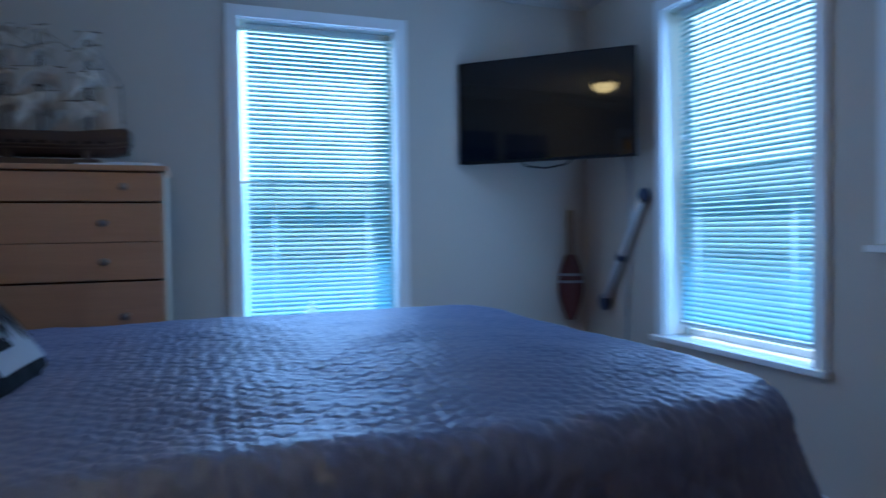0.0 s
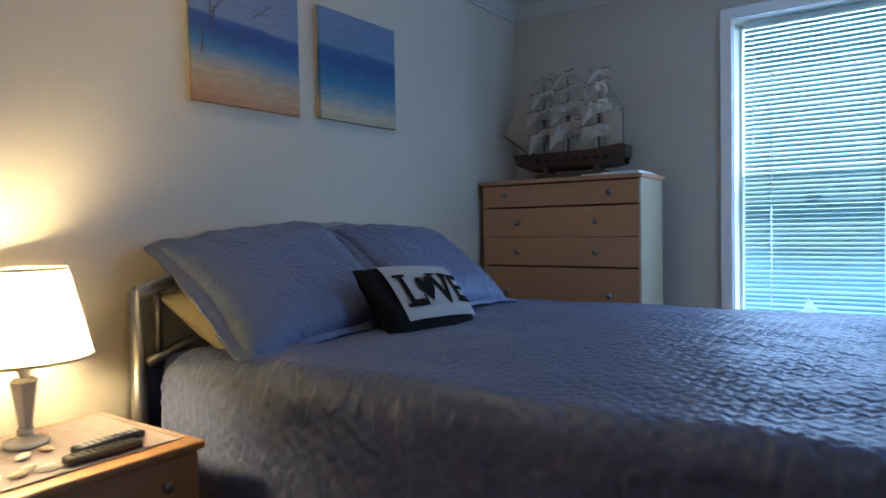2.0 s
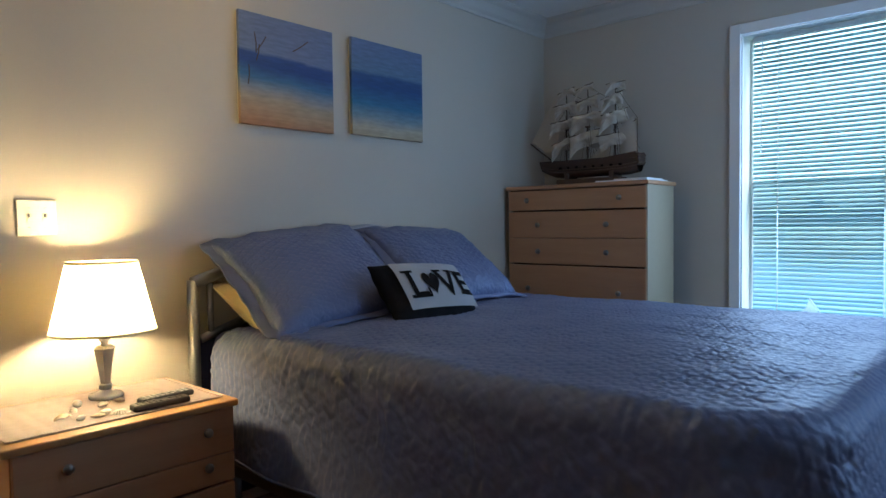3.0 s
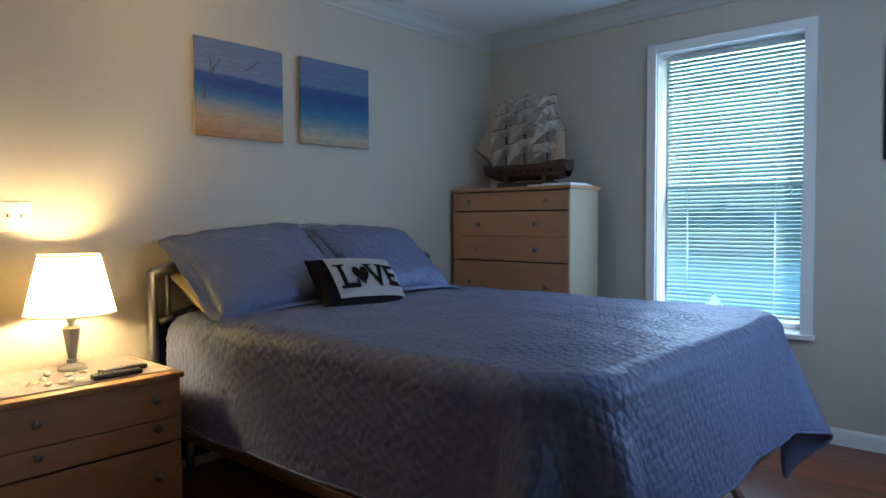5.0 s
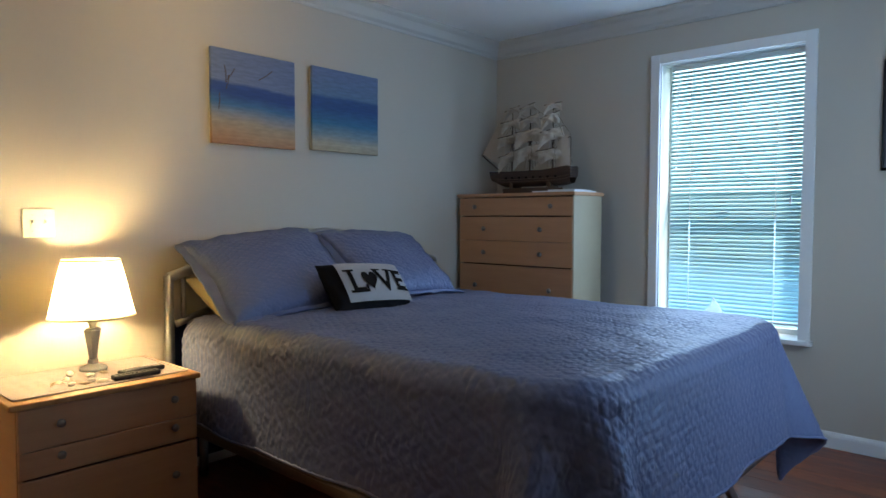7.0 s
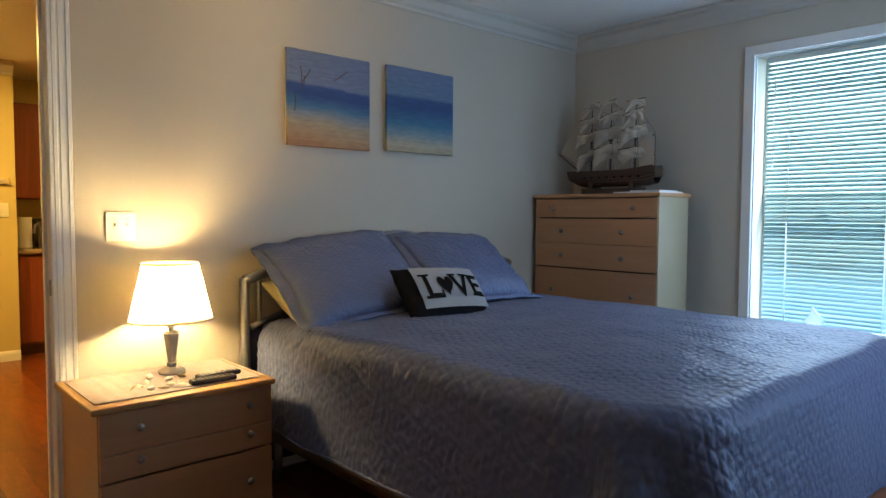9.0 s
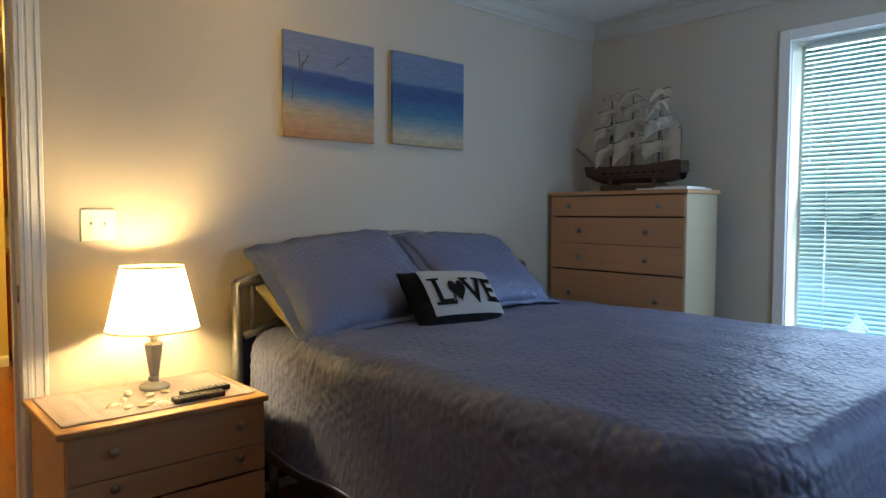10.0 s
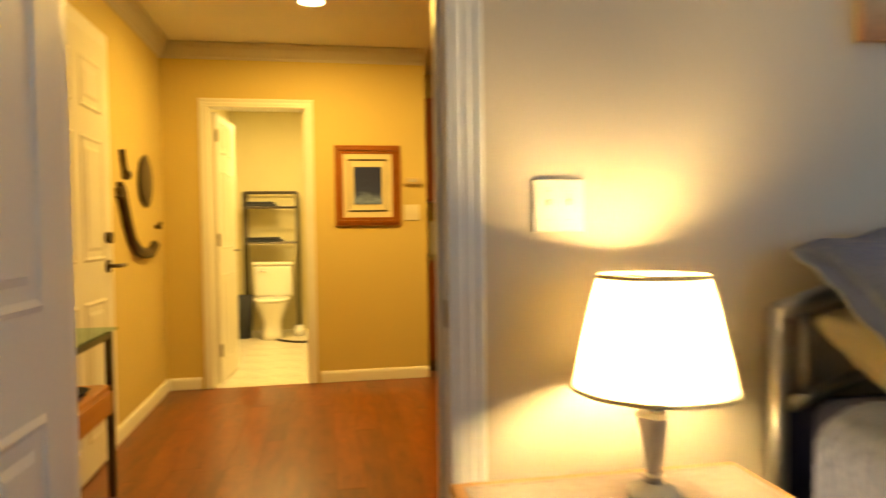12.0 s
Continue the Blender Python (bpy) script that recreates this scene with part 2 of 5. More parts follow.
M_FRAME = wood("red_wood_frame", (0.20, 0.055, 0.015), (0.34, 0.11, 0.03), 0.35, "z", 0.0)
M_MAT = material("cream_mat_board", (0.66, 0.60, 0.44), 0.85, vary=0.02)
M_ORANGEWOOD = wood("orange_wood", (0.40, 0.15, 0.035), (0.52, 0.23, 0.06), 0.4, "y", 0.0)
M_REDPAD = material("dark_red_lacquer", (0.09, 0.02, 0.016), 0.45, vary=0.15)
M_BLUEPAINT = material("navy_paint", (0.02, 0.03, 0.07), 0.5)
M_GREYPAINT = material("pale_grey_paint", (0.55, 0.56, 0.58), 0.6)
M_SEA1 = layered("beach_painting", [(0.0, (0.24, 0.12, 0.06)), (0.10, (0.36, 0.18, 0.09)), (0.20, (0.40, 0.25, 0.14)), (0.32, (0.36, 0.28, 0.19)),
                 (0.42, (0.20, 0.23, 0.27)), (0.50, (0.05, 0.14, 0.28)), (0.62, (0.020, 0.055, 0.20)), (0.70, (0.030, 0.070, 0.22)),
                 (0.735, (0.14, 0.18, 0.30)), (1.0, (0.13, 0.17, 0.29))], 0.12, 2.6, slope=0.06)
M_SEA2 = layered("sea_painting", [(0.0, (0.34, 0.27, 0.17)), (0.14, (0.40, 0.34, 0.25)), (0.25, (0.18, 0.25, 0.29)),
                 (0.38, (0.035, 0.14, 0.26)), (0.58, (0.020, 0.065, 0.20)), (0.68, (0.03, 0.08, 0.21)),
                 (0.72, (0.10, 0.17, 0.28)), (1.0, (0.12, 0.17, 0.30))], 0.09, 2.6)
M_PRINT = layered("night_sea_print", [(0.0, (0.02, 0.04, 0.13)), (0.35, (0.16, 0.24, 0.48)), (0.55, (0.02, 0.035, 0.13)),
                  (1.0, (0.012, 0.022, 0.10))], 0.5, 5.0)
M_OUT = layered("bright_outdoors", [(0.0, (0.30, 0.62, 0.64)), (0.32, (0.42, 0.80, 0.82)), (0.46, (0.60, 0.94, 0.95)), (0.62, (0.78, 1.0, 1.0)),
                (1.0, (0.86, 1.0, 1.0))], 0.35, 2.2, emission=2.9, stretch=(2, 2, 0.4))


# ---------- mesh helpers ----------
BASE = {}


def finish(name, bm, mat, base=(0, 0, 0), smooth=False):
    bmesh.ops.recalc_face_normals(bm, faces=bm.faces[:])
    me = bpy.data.meshes.new(name)
    bmesh.ops.translate(bm, verts=bm.verts[:], vec=-Vector(base))
    bm.to_mesh(me)
    bm.free()
    me.materials.append(mat)
    if smooth:
        for p in me.polygons:
            p.use_smooth = True
    ob = new(name, me)
    return ob


def thing(name, base, label, category, group="", kind=""):
    ob = new(name)
    ob.location = base
    ob.empty_display_size = 0.05
    BASE[ob.name] = Vector(base)
    return tagged(ob, label, category, group, kind)


def part(name, bm, mat, parent, label="", smooth=False):
    """A mesh, given in world places, as a part of a thing or of a part."""
    base = BASE.get(parent.name, Vector())
    ob = finish(name, bm, mat, base, smooth)
    ob.parent = parent
    BASE[ob.name] = base
    if label:
        tagged(ob, label)
    return ob


def solid(name, bm, mat, label, category, base=(0, 0, 0), group="", kind="", smooth=False):
    ob = finish(name, bm, mat, base, smooth)
    ob.location = base
    BASE[ob.name] = Vector(base)
    return tagged(ob, label, category, group, kind)


def box(bm, x0, x1, y0, y1, z0, z1, bevel=0.0, seg=2):
    m = Matrix.Translation(((x0 + x1) / 2, (y0 + y1) / 2, (z0 + z1) / 2)) @ Matrix.Diagonal((abs(x1 - x0), abs(y1 - y0), abs(z1 - z0), 1))
    vs = bmesh.ops.create_cube(bm, size=1, matrix=m)["verts"]
    if bevel:
        es = list({e for v in vs for e in v.link_edges})
        bmesh.ops.bevel(bm, geom=es, offset=bevel, segments=seg, affect="EDGES", profile=0.5)
    return bm


def boxes(*items, bevel=0.0):
    bm = bmesh.new()
    for it in items:
        box(bm, *it, bevel=bevel)
    return bm


def lathe(bm, profile, centre, seg=24, sx=1.0, sy=1.0):
    """Turns (radius, height) pairs about a vertical axis."""
    rings = []
    for r, z in profile:
        ring = []
        for i in range(seg):
            a = 2 * math.pi * i / seg
            ring.append(bm.verts.new((centre[0] + sx * r * math.cos(a), centre[1] + sy * r * math.sin(a), centre[2] + z)))
        rings.append(ring)
    for a, b in zip(rings, rings[1:]):
        for i in range(seg):
            bm.faces.new((a[i], a[(i + 1) % seg], b[(i + 1) % seg], b[i]))
    return bm, rings


def lathed(profile, centre, seg=24, caps=True, sx=1.0, sy=1.0):
    bm = bmesh.new()
    _, rings = lathe(bm, profile, centre, seg, sx, sy)
    if caps:
        bm.faces.new(rings[0][::-1])
        bm.faces.new(rings[-1])
    return bm


def tube(bm, pts, r, seg=8, flat=1.0):
    """A round bar along points; flat squeezes it along y."""
    pts = [Vector(p) for p in pts]
    rings = []
    for i, p in enumerate(pts):
        d = (pts[min(i + 1, len(pts) - 1)] - pts[max(i - 1, 0)]).normalized()
        up = Vector((0, 1, 0)) if abs(d.y) < 0.9 else Vector((0, 0, 1))
        a = d.cross(up).normalized()
        b = d.cross(a).normalized()
        rings.append([bm.verts.new(p + r * (math.cos(2 * math.pi * k / seg) * a + flat * math.sin(2 * math.pi * k / seg) * b)) for k in range(seg)])
    for a, b in zip(rings, rings[1:]):
        for i in range(seg):
            bm.faces.new((a[i], a[(i + 1) % seg], b[(i + 1) % seg], b[i]))
    bm.faces.new(rings[0][::-1])
    bm.faces.new(rings[-1])
    return bm


def rod(*runs, seg=8, flat=1.0):
    bm = bmesh.new()
    for pts, r in runs:
        tube(bm, pts, r, seg, flat)
    return bm


def prism(bm, profile, place, count=2):
    """Sweeps a closed profile; place(k, p) gives the spot of profile point p at end k."""
    rows = [[bm.verts.new(place(k, p)) for p in profile] for k in range(count)]
    n = len(profile)
    for a, b in zip(rows, rows[1:]):
        for i in range(n):
            bm.faces.new((a[i], a[(i + 1) % n], b[(i + 1) % n], b[i]))
    bm.faces.new(rows[0][::-1])
    bm.faces.new(rows[-1])
    return bm


def sheet(bm, nu, nv, f):
    """A grid of points f(u, v), u and v from 0 to 1."""
    vs = [[bm.verts.new(f(i / nu, j / nv)) for j in range(nv + 1)] for i in range(nu + 1)]
    for i in range(nu):
        for j in range(nv):
            bm.faces.new((vs[i][j], vs[i + 1][j], vs[i + 1][j + 1], vs[i][j + 1]))
    return bm


# ---------- the structure ----------
H = 2.42
XW, YS = -4.46, -3.15           # west and south walls of the bedroom
T = 0.12
DX0, DX1, DH = -4.01, -3.225, 2.04   # bedroom doorway
HW, HN = -4.58, 3.52            # hall: west wall, far wall
BX0, BX1, BH = -4.27, -3.605, 1.985     # bathroom doorway
W1 = (-2.018, -1.232, 0.545, 2.10)   # window in the east wall: y, y, z, z
W2 = (-1.54, -0.70, 0.545, 2.10)    # window in the south wall: x, x, z, z
TE = 0.16

solid("wall_north", boxes((XW - T, DX0 - 0.02, 0, T, 0, H), (DX0 - 0.02, DX1 + 0.02, 0, T, DH + 0.02, H), (DX1 + 0.02, TE, 0, T, 0, H)),
      M_WALL, "greige painted bedroom wall with a doorway", "wall", kind="structure")
solid("wall_east", boxes((0, TE, YS - TE, W1[0], 0, H), (0, TE, W1[1], 0, 0, H), (0, TE, W1[0], W1[1], 0, W1[2] - 0.03), (0, TE, W1[0], W1[1], W1[3], H)),
      M_WALL, "greige painted wall with a tall window", "wall", kind="structure")
solid("wall_south", boxes((XW - T, W2[0], YS - TE, YS, 0, H), (W2[1], 0, YS - TE, YS, 0, H), (W2[0], W2[1], YS - TE, YS, 0, W2[2] - 0.03),
      (W2[0], W2[1], YS - TE, YS, W2[3], H)), M_WALL, "greige painted wall with a tall window", "wall", kind="structure")
solid("wall_west", boxes((XW - T, XW, YS, 0, 0, H)), M_WALL, "plain greige painted bedroom wall", "wall", kind="structure")
solid("ceiling", boxes((XW - T, TE, YS - TE, T, H, H + 0.1)), M_CEIL, "flat white painted bedroom ceiling", "ceiling", kind="structure")
# hall, kitchen corner and bathroom
solid("wall_hall_west", boxes((HW - T, HW, T, HN, 0, H)), M_HALL, "beige painted hall wall beside the entry door", "wall", kind="structure")
solid("wall_hall_far", boxes((HW - T, BX0 - 0.02, HN, HN + T, 0, H), (BX0 - 0.02, BX1 + 0.02, HN, HN + T, BH + 0.02, H), (BX1 + 0.02, -2.73, HN, HN + T, 0, H)),
      M_HALL, "beige painted hall wall with the bathroom doorway", "wall", kind="structure")
solid("wall_hall_near", boxes((XW, DX0 - 0.02, T, T + 0.012, 0, H), (DX0 - 0.02, DX1 + 0.02, T, T + 0.012, DH + 0.02, H), (DX1 + 0.02, 0, T, T + 0.012, 0, H)),
      M_HALL, "beige painted hall side of the bedroom wall", "wall", kind="structure")
solid("wall_kitchen", boxes((-2.73, 0.16, HN + 0.75, HN + 0.87, 0, H), (0.04, 0.16, T, HN + 0.75, 0, H), (-2.85, -2.73, HN + T, HN + 0.87, 0, H)), M_HALL, "beige painted kitchen wall", "wall", kind="structure")
solid("ceiling_hall", boxes((HW - T, 0.16, T, HN + 0.87, H, H + 0.1)), M_CEIL, "flat white hall ceiling with recessed light", "ceiling", kind="structure")
M_BATHWALL = material("pale_yellow_paint", (0.66, 0.60, 0.38), 0.6, vary=0.03)
for side, b in (("west", (-4.62, -4.50, HN + T, 6.25, 0, H)), ("east", (-3.30, -3.18, HN + T, 6.25, 0, H)), ("north", (-4.62, -3.18, 6.25, 6.37, 0, H))):
    solid("wall_bathroom_" + side, boxes(b), M_BATHWALL, "pale yellow painted bathroom wall", "wall", kind="structure")
solid("ceiling_bathroom", boxes((-4.62, -3.18, HN + 0.88, 6.37, H, H + 0.1), (-4.62, -3.18, HN + T, HN + 0.87, H - 0.012, H - 0.004)), M_CEIL, "white bathroom ceiling", "ceiling", kind="structure")


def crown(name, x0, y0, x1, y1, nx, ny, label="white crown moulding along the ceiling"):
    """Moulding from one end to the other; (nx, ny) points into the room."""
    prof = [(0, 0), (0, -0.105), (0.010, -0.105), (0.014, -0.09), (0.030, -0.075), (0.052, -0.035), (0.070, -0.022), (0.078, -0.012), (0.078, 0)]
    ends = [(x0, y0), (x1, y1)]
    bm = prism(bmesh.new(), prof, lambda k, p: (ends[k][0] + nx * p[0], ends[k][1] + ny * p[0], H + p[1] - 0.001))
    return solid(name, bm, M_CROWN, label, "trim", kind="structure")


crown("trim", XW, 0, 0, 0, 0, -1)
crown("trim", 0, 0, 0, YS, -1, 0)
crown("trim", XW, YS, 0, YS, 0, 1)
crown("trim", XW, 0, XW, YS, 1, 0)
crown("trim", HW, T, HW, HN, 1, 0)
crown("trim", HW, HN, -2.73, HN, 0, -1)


def baseboard(x0, y0, x1, y1, nx, ny):
    prof = [(0, 0.002), (0, 0.085), (0.006, 0.085), (0.012, 0.072), (0.014, 0.06), (0.014, 0.002)]
    ends = [(x0, y0), (x1, y1)]
    bm = prism(bmesh.new(), prof, lambda k, p: (ends[k][0] + nx * p[0], ends[k][1] + ny * p[0], p[1]))
    return solid("baseboard", bm, M_TRIM, "white painted baseboard", "baseboard", kind="structure")


baseboard(-3.11, 0, -0.001, 0, 0, -1)
baseboard(0, -0.016, 0, YS, -1, 0)
baseboard(XW, YS, -0.016, YS, 0, 1)
baseboard(HW, 2.32, HW, HN, 1, 0)
baseboard(HW + 0.016, HN, BX0 - 0.08, HN, 0, -1)
baseboard(BX1 + 0.08, HN, -2.73, HN, 0, -1)


def casing(name, x0, x1, top, y, ny, reach, label):
    """Moulded casing round a doorway in a wall that runs along x, with jambs and stop."""
    root = thing(name, ((x0 + x1) / 2, y, 0), label, "doorway", kind="structure")
    w = 0.078 if reach > T else 0.058
    for tag, s, x in (("casing_side", -1, x0), ("casing_side", 1, x1)):
        bm = bmesh.new()
        for a, b, d in ((0.0, w, 0.011), (0.014, 0.030, 0.0135), (0.036, w, 0.0135), (w - 0.016, w, 0.017)):
            box(bm, x + s * a, x + s * b, y, y + ny * d, 0.002, top + (a if a else 0.0) + 0.0, bevel=0.002, seg=1)
        part(tag, bm, M_TRIM, root)
    bm = bmesh.new()
    for a, b, d in ((0.0, w, 0.011), (0.014, 0.030, 0.0135), (0.036, w, 0.0135), (w - 0.016, w, 0.017)):
        box(bm, x0 - b, x1 + b, y, y + ny * (d + 0.0005), top + a, top + b, bevel=0.002, seg=1)
    part("casing_head", bm, M_TRIM, root)
    y2 = y - ny * reach
    part("jamb", boxes((x0 - 0.018, x0, y, y2, 0.002, top), (x0, x0 + 0.012, y2 + ny * 0.045, y2 + ny * 0.075, 0.002, top)), M_TRIM, root)
    part("jamb", boxes((x1, x1 + 0.018, y, y2, 0.002, top), (x1 - 0.012, x1, y2 + ny * 0.045, y2 + ny * 0.075, 0.002, top)), M_TRIM, root)
    part("jamb_head", boxes((x0 - 0.018, x1 + 0.018, y, y2, top, top + 0.018)), M_TRIM, root)
    return root


d1 = casing("door_1", DX0, DX1, DH, 0, -1, T + 0.012, "white moulded casing of the bedroom doorway")
part("strike_plate", boxes((DX1 - 0.003, DX1 + 0.001, 0.012, 0.038, 0.90, 0.96)), M_KNOB, d1, "small brushed metal strike plate")
d2 = casing("door_2", BX0, BX1, BH, HN, -1, T, "white casing of the bathroom doorway")


def panel_door(name, width, height, m, label, rows=((0.16, 0.80), (0.98, 1.56), (1.68, 1.92)), thick=0.035):
    """A six-panel leaf, hinged at the local origin, running along local +x."""
    root = thing(name, (0, 0, 0), label, "door")
    bm = box(bmesh.new(), 0, width, -thick / 2, thick / 2, 0.012, height, bevel=0.002, seg=1)
    part("leaf", bm, M_DOOR, root)
    st, mid = 0.115, 0.10
    pw = (width - 2 * st - mid) / 2
    for z0, z1 in rows:
        for x0 in (st, st + pw + mid):
            for s in (-1, 1):
                bm = bmesh.new()
                y = s * thick / 2
                ring = ((0, 0.0), (0.012, 0.007), (0.024, 0.002), (0.05, 0.002), (0.066, 0.008))
                loops = []
                for inset, h in ring:
                    loops.append([bm.verts.new((x, y + s * h, z)) for x, z in
                                  ((x0 + inset, z0 + inset), (x0 + pw - inset, z0 + inset), (x0 + pw - inset, z1 - inset), (x0 + inset, z1 - inset))])
                for a, b in zip(loops, loops[1:]):
                    for i in range(4):
                        bm.faces.new((a[i], a[(i + 1) % 4], b[(i + 1) % 4], b[i]))
                bm.faces.new(loops[-1])
                part("door_panel", bm, M_DOOR, root)
    root.matrix_world = m
    return root


leaf = panel_door("bedroom_door", 0.79, 2.02, pose(DX0 + 0.022, -0.012, 0, 0, 0, -92), "open white six-panel bedroom door")
bath = panel_door("bathroom_door", 0.64, 1.965, pose(BX0 + 0.022, HN + T - 0.02, 0, 0, 0, 86), "open white bathroom door with lever handle")
part("lever_handle", rod(([(0.565, 0, 0.96), (0.565, -0.055, 0.96), (0.47, -0.058, 0.96)], 0.009)), M_KNOB, bath, "brushed metal lever handle", True)
for z in (0.25, 1.05, 1.80):
    part("hinge", rod(([(0.0, -0.02, z - 0.045), (0.0, -0.02, z + 0.045)], 0.008)), M_OLDBRASS, bath, "dark bronze hinge")
entry = panel_door("entry_door", 0.90, 2.03, pose(HW + 0.024, 2.20, 0, 0, 0, -90), "closed white panelled entry door with dark lever")
part("deadbolt", rod(([(0.07, 0.018, 1.09), (0.07, 0.045, 1.09)], 0.028), seg=14), M_OLDBRASS, entry, "dark bronze deadbolt")
part("lever_handle", rod(([(0.07, 0.018, 0.95), (0.07, 0.03, 0.95)], 0.032), ([(0.07, 0.02, 0.95), (0.07, 0.065, 0.95), (-0.04, 0.07, 0.95)], 0.010), seg=12), M_OLDBRASS, entry, "dark bronze lever handle", True)
solid("trim", boxes((HW, HW + 0.016, 2.235, 2.31, 0.002, 2.12), (HW, HW + 0.016, 1.21, 1.285, 0.002, 2.12), (HW, HW + 0.017, 1.285, 2.235, 2.045, 2.12), bevel=0.002),
      M_TRIM, "white casing round the entry door", "trim", kind="structure")


# ---------- windows and blinds ----------
def window(name, m, width, z0, z1, side_gap, label):
    """Local frame: x along the wall from the left jamb, y into the wall, z up; the room face is at y = 0."""
    root = thing(name, (0, 0, 0), label, "window", kind="structure")
    c = 0.056
    h = z1 - z0
    part("window_casing", boxes((-c, 0, -0.018, 0, z0, z1 + c), (width, width + c, -0.018, 0, z0, z1 + c), (0, width, -0.0175, 0, z1, z1 + c), bevel=0.003), M_TRIM, root)
    part("window_sill", boxes((-c - 0.012, width + c + 0.012, -0.042, 0.0, z0 - 0.028, z0 - 0.001), (0.0, width, 0.0, TE - 0.02, z0 - 0.028, z0 - 0.001), bevel=0.005), M_TRIM, root)
    part("reveal", boxes((-0.004, 0.006, 0.0, TE, z0, z1), (width - 0.006, width + 0.004, 0.0, TE, z0, z1), (0.006, width - 0.006, 0.0, TE, z1 - 0.006, z1 + 0.004)), M_TRIM, root)
    f = 0.020
    y0, y1 = 0.125, 0.155
    zm = z0 + 0.50 * h
    fr = part("window_frame", boxes((0.006, f, y0, y1, z0, z1 - 0.006), (width - f, width - 0.006, y0, y1, z0, z1 - 0.006), (f, width - f, y0, y1, z0, z0 + f + 0.01),
              (f, width - f, y0, y1, z1 - f, z1 - 0.006), (f, width - f, y0, y1, zm - 0.006, zm + 0.006), bevel=0.003), M_TRIM, root)
    part("latch", boxes((width / 2 - 0.03, width / 2 + 0.03, y0 - 0.012, y0, zm, zm + 0.016), bevel=0.003), M_RAILW, fr)
    for a, b in ((z0 + f + 0.01, zm - 0.02), (zm + 0.02, z1 - f)):
        g = part("pane", boxes((f, width - f, 0.139, 0.143, a, b)), M_GLASS, fr)
        g.visible_shadow = False
    # added pane that dims the view through the lower sash
    low_pane = part("lower_tint_pane", boxes((f, width - f, 0.1505, 0.1515, z0 + f + 0.01, zm - 0.006)), M_LOWTINT, fr, "tinted pane added to darken the lower half of the window")
    low_pane.visible_shadow = False
    root.matrix_world = m
    # the blind hangs in the reveal
    blind = thing(name.replace("window", "blind"), (0, 0, 0), "white vinyl mini blind hanging half open in the window", "blind", "window blinds")
    blind.name = "window_blind"
    bx0, bx1, by = 0.010 + side_gap, width - 0.012, 0.072
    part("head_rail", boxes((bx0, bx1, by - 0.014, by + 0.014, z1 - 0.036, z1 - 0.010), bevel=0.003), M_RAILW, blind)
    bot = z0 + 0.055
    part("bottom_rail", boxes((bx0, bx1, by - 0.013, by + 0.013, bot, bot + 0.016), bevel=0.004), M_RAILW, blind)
    n = 62
    step = (z1 - 0.042 - bot - 0.022) / n
    tilt = radians(48)
    prof = []
    for k in range(5):
        u = k / 4 - 0.5
        prof.append((u * 0.0265, 0.0022 * (1 - 4 * u * u)))
    ring = [(a, b + 0.0004) for a, b in prof] + [(a, b - 0.0004) for a, b in reversed(prof)]
    rot = [(a * math.cos(tilt) - b * math.sin(tilt), a * math.sin(tilt) + b * math.cos(tilt)) for a, b in ring]
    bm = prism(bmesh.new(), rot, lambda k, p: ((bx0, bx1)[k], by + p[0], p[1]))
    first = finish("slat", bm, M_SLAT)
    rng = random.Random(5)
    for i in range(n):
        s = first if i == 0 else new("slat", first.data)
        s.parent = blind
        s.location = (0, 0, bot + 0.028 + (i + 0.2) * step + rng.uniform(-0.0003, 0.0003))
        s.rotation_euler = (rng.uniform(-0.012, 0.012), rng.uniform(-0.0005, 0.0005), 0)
    # thick translucent cords also stand in for light through the slat holes
    for x in (bx0 + 0.125, bx1 - 0.135):
        for y in (by - 0.0145, by + 0.0145):
            part("ladder_cord", rod(([(x, y, bot), (x, y, z1 - 0.03)], 0.0026), seg=5), M_CORD, blind)
    part("tilt_wand", rod(([(bx0 + 0.05, by - 0.022, z1 - 0.04), (bx0 + 0.045, by - 0.026, z1 - 0.62)], 0.0035), seg=6), M_CORD, blind)
    part("pull_cord", rod(([(bx1 - 0.06, by - 0.02, z1 - 0.04), (bx1 - 0.058, by - 0.022, z1 - 0.80)], 0.0018), ([(bx1 - 0.058, by - 0.022, z1 - 0.84), (bx1 - 0.058, by - 0.022, z1 - 0.80)], 0.006), seg=6), M_GREYKEY, blind)
    blind.matrix_world = m
    return root


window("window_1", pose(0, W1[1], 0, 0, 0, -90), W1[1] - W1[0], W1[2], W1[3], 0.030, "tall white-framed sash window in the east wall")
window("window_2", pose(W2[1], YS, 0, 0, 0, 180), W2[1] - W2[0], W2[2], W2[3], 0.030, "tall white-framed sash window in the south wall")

# what lies outside, bright and far
bm = boxes((7.0, 7.05, -14, 10, -3, 9))
solid("backdrop", bm, M_OUT, "bright hazy garden and sky outside", "backdrop", kind="structure")
bm = boxes((-12, 7.0, -10.05, -10.0, -3, 9))
solid("backdrop", bm, M_OUT, "bright hazy garden and sky outside", "backdrop", kind="structure")
solid("ground", boxes((-30, 40, -40, 30, -0.55, -0.5)), material("lawn", (0.07, 0.10, 0.04), 0.95, vary=0.3, scale=2), "grassy ground outside", "ground", kind="structure")


# ---------- bed ----------
BX, BW, BE = -1.62, -2.42, -0.82     # middle, west and east edge of the mattress
BN, BF = -0.10, -2.13                # head and foot
BT = 0.735                           # top of the mattress
bed = thing("bed", (BX, -1.1, 0), "metal-framed double bed with dark navy mattress", "bed")


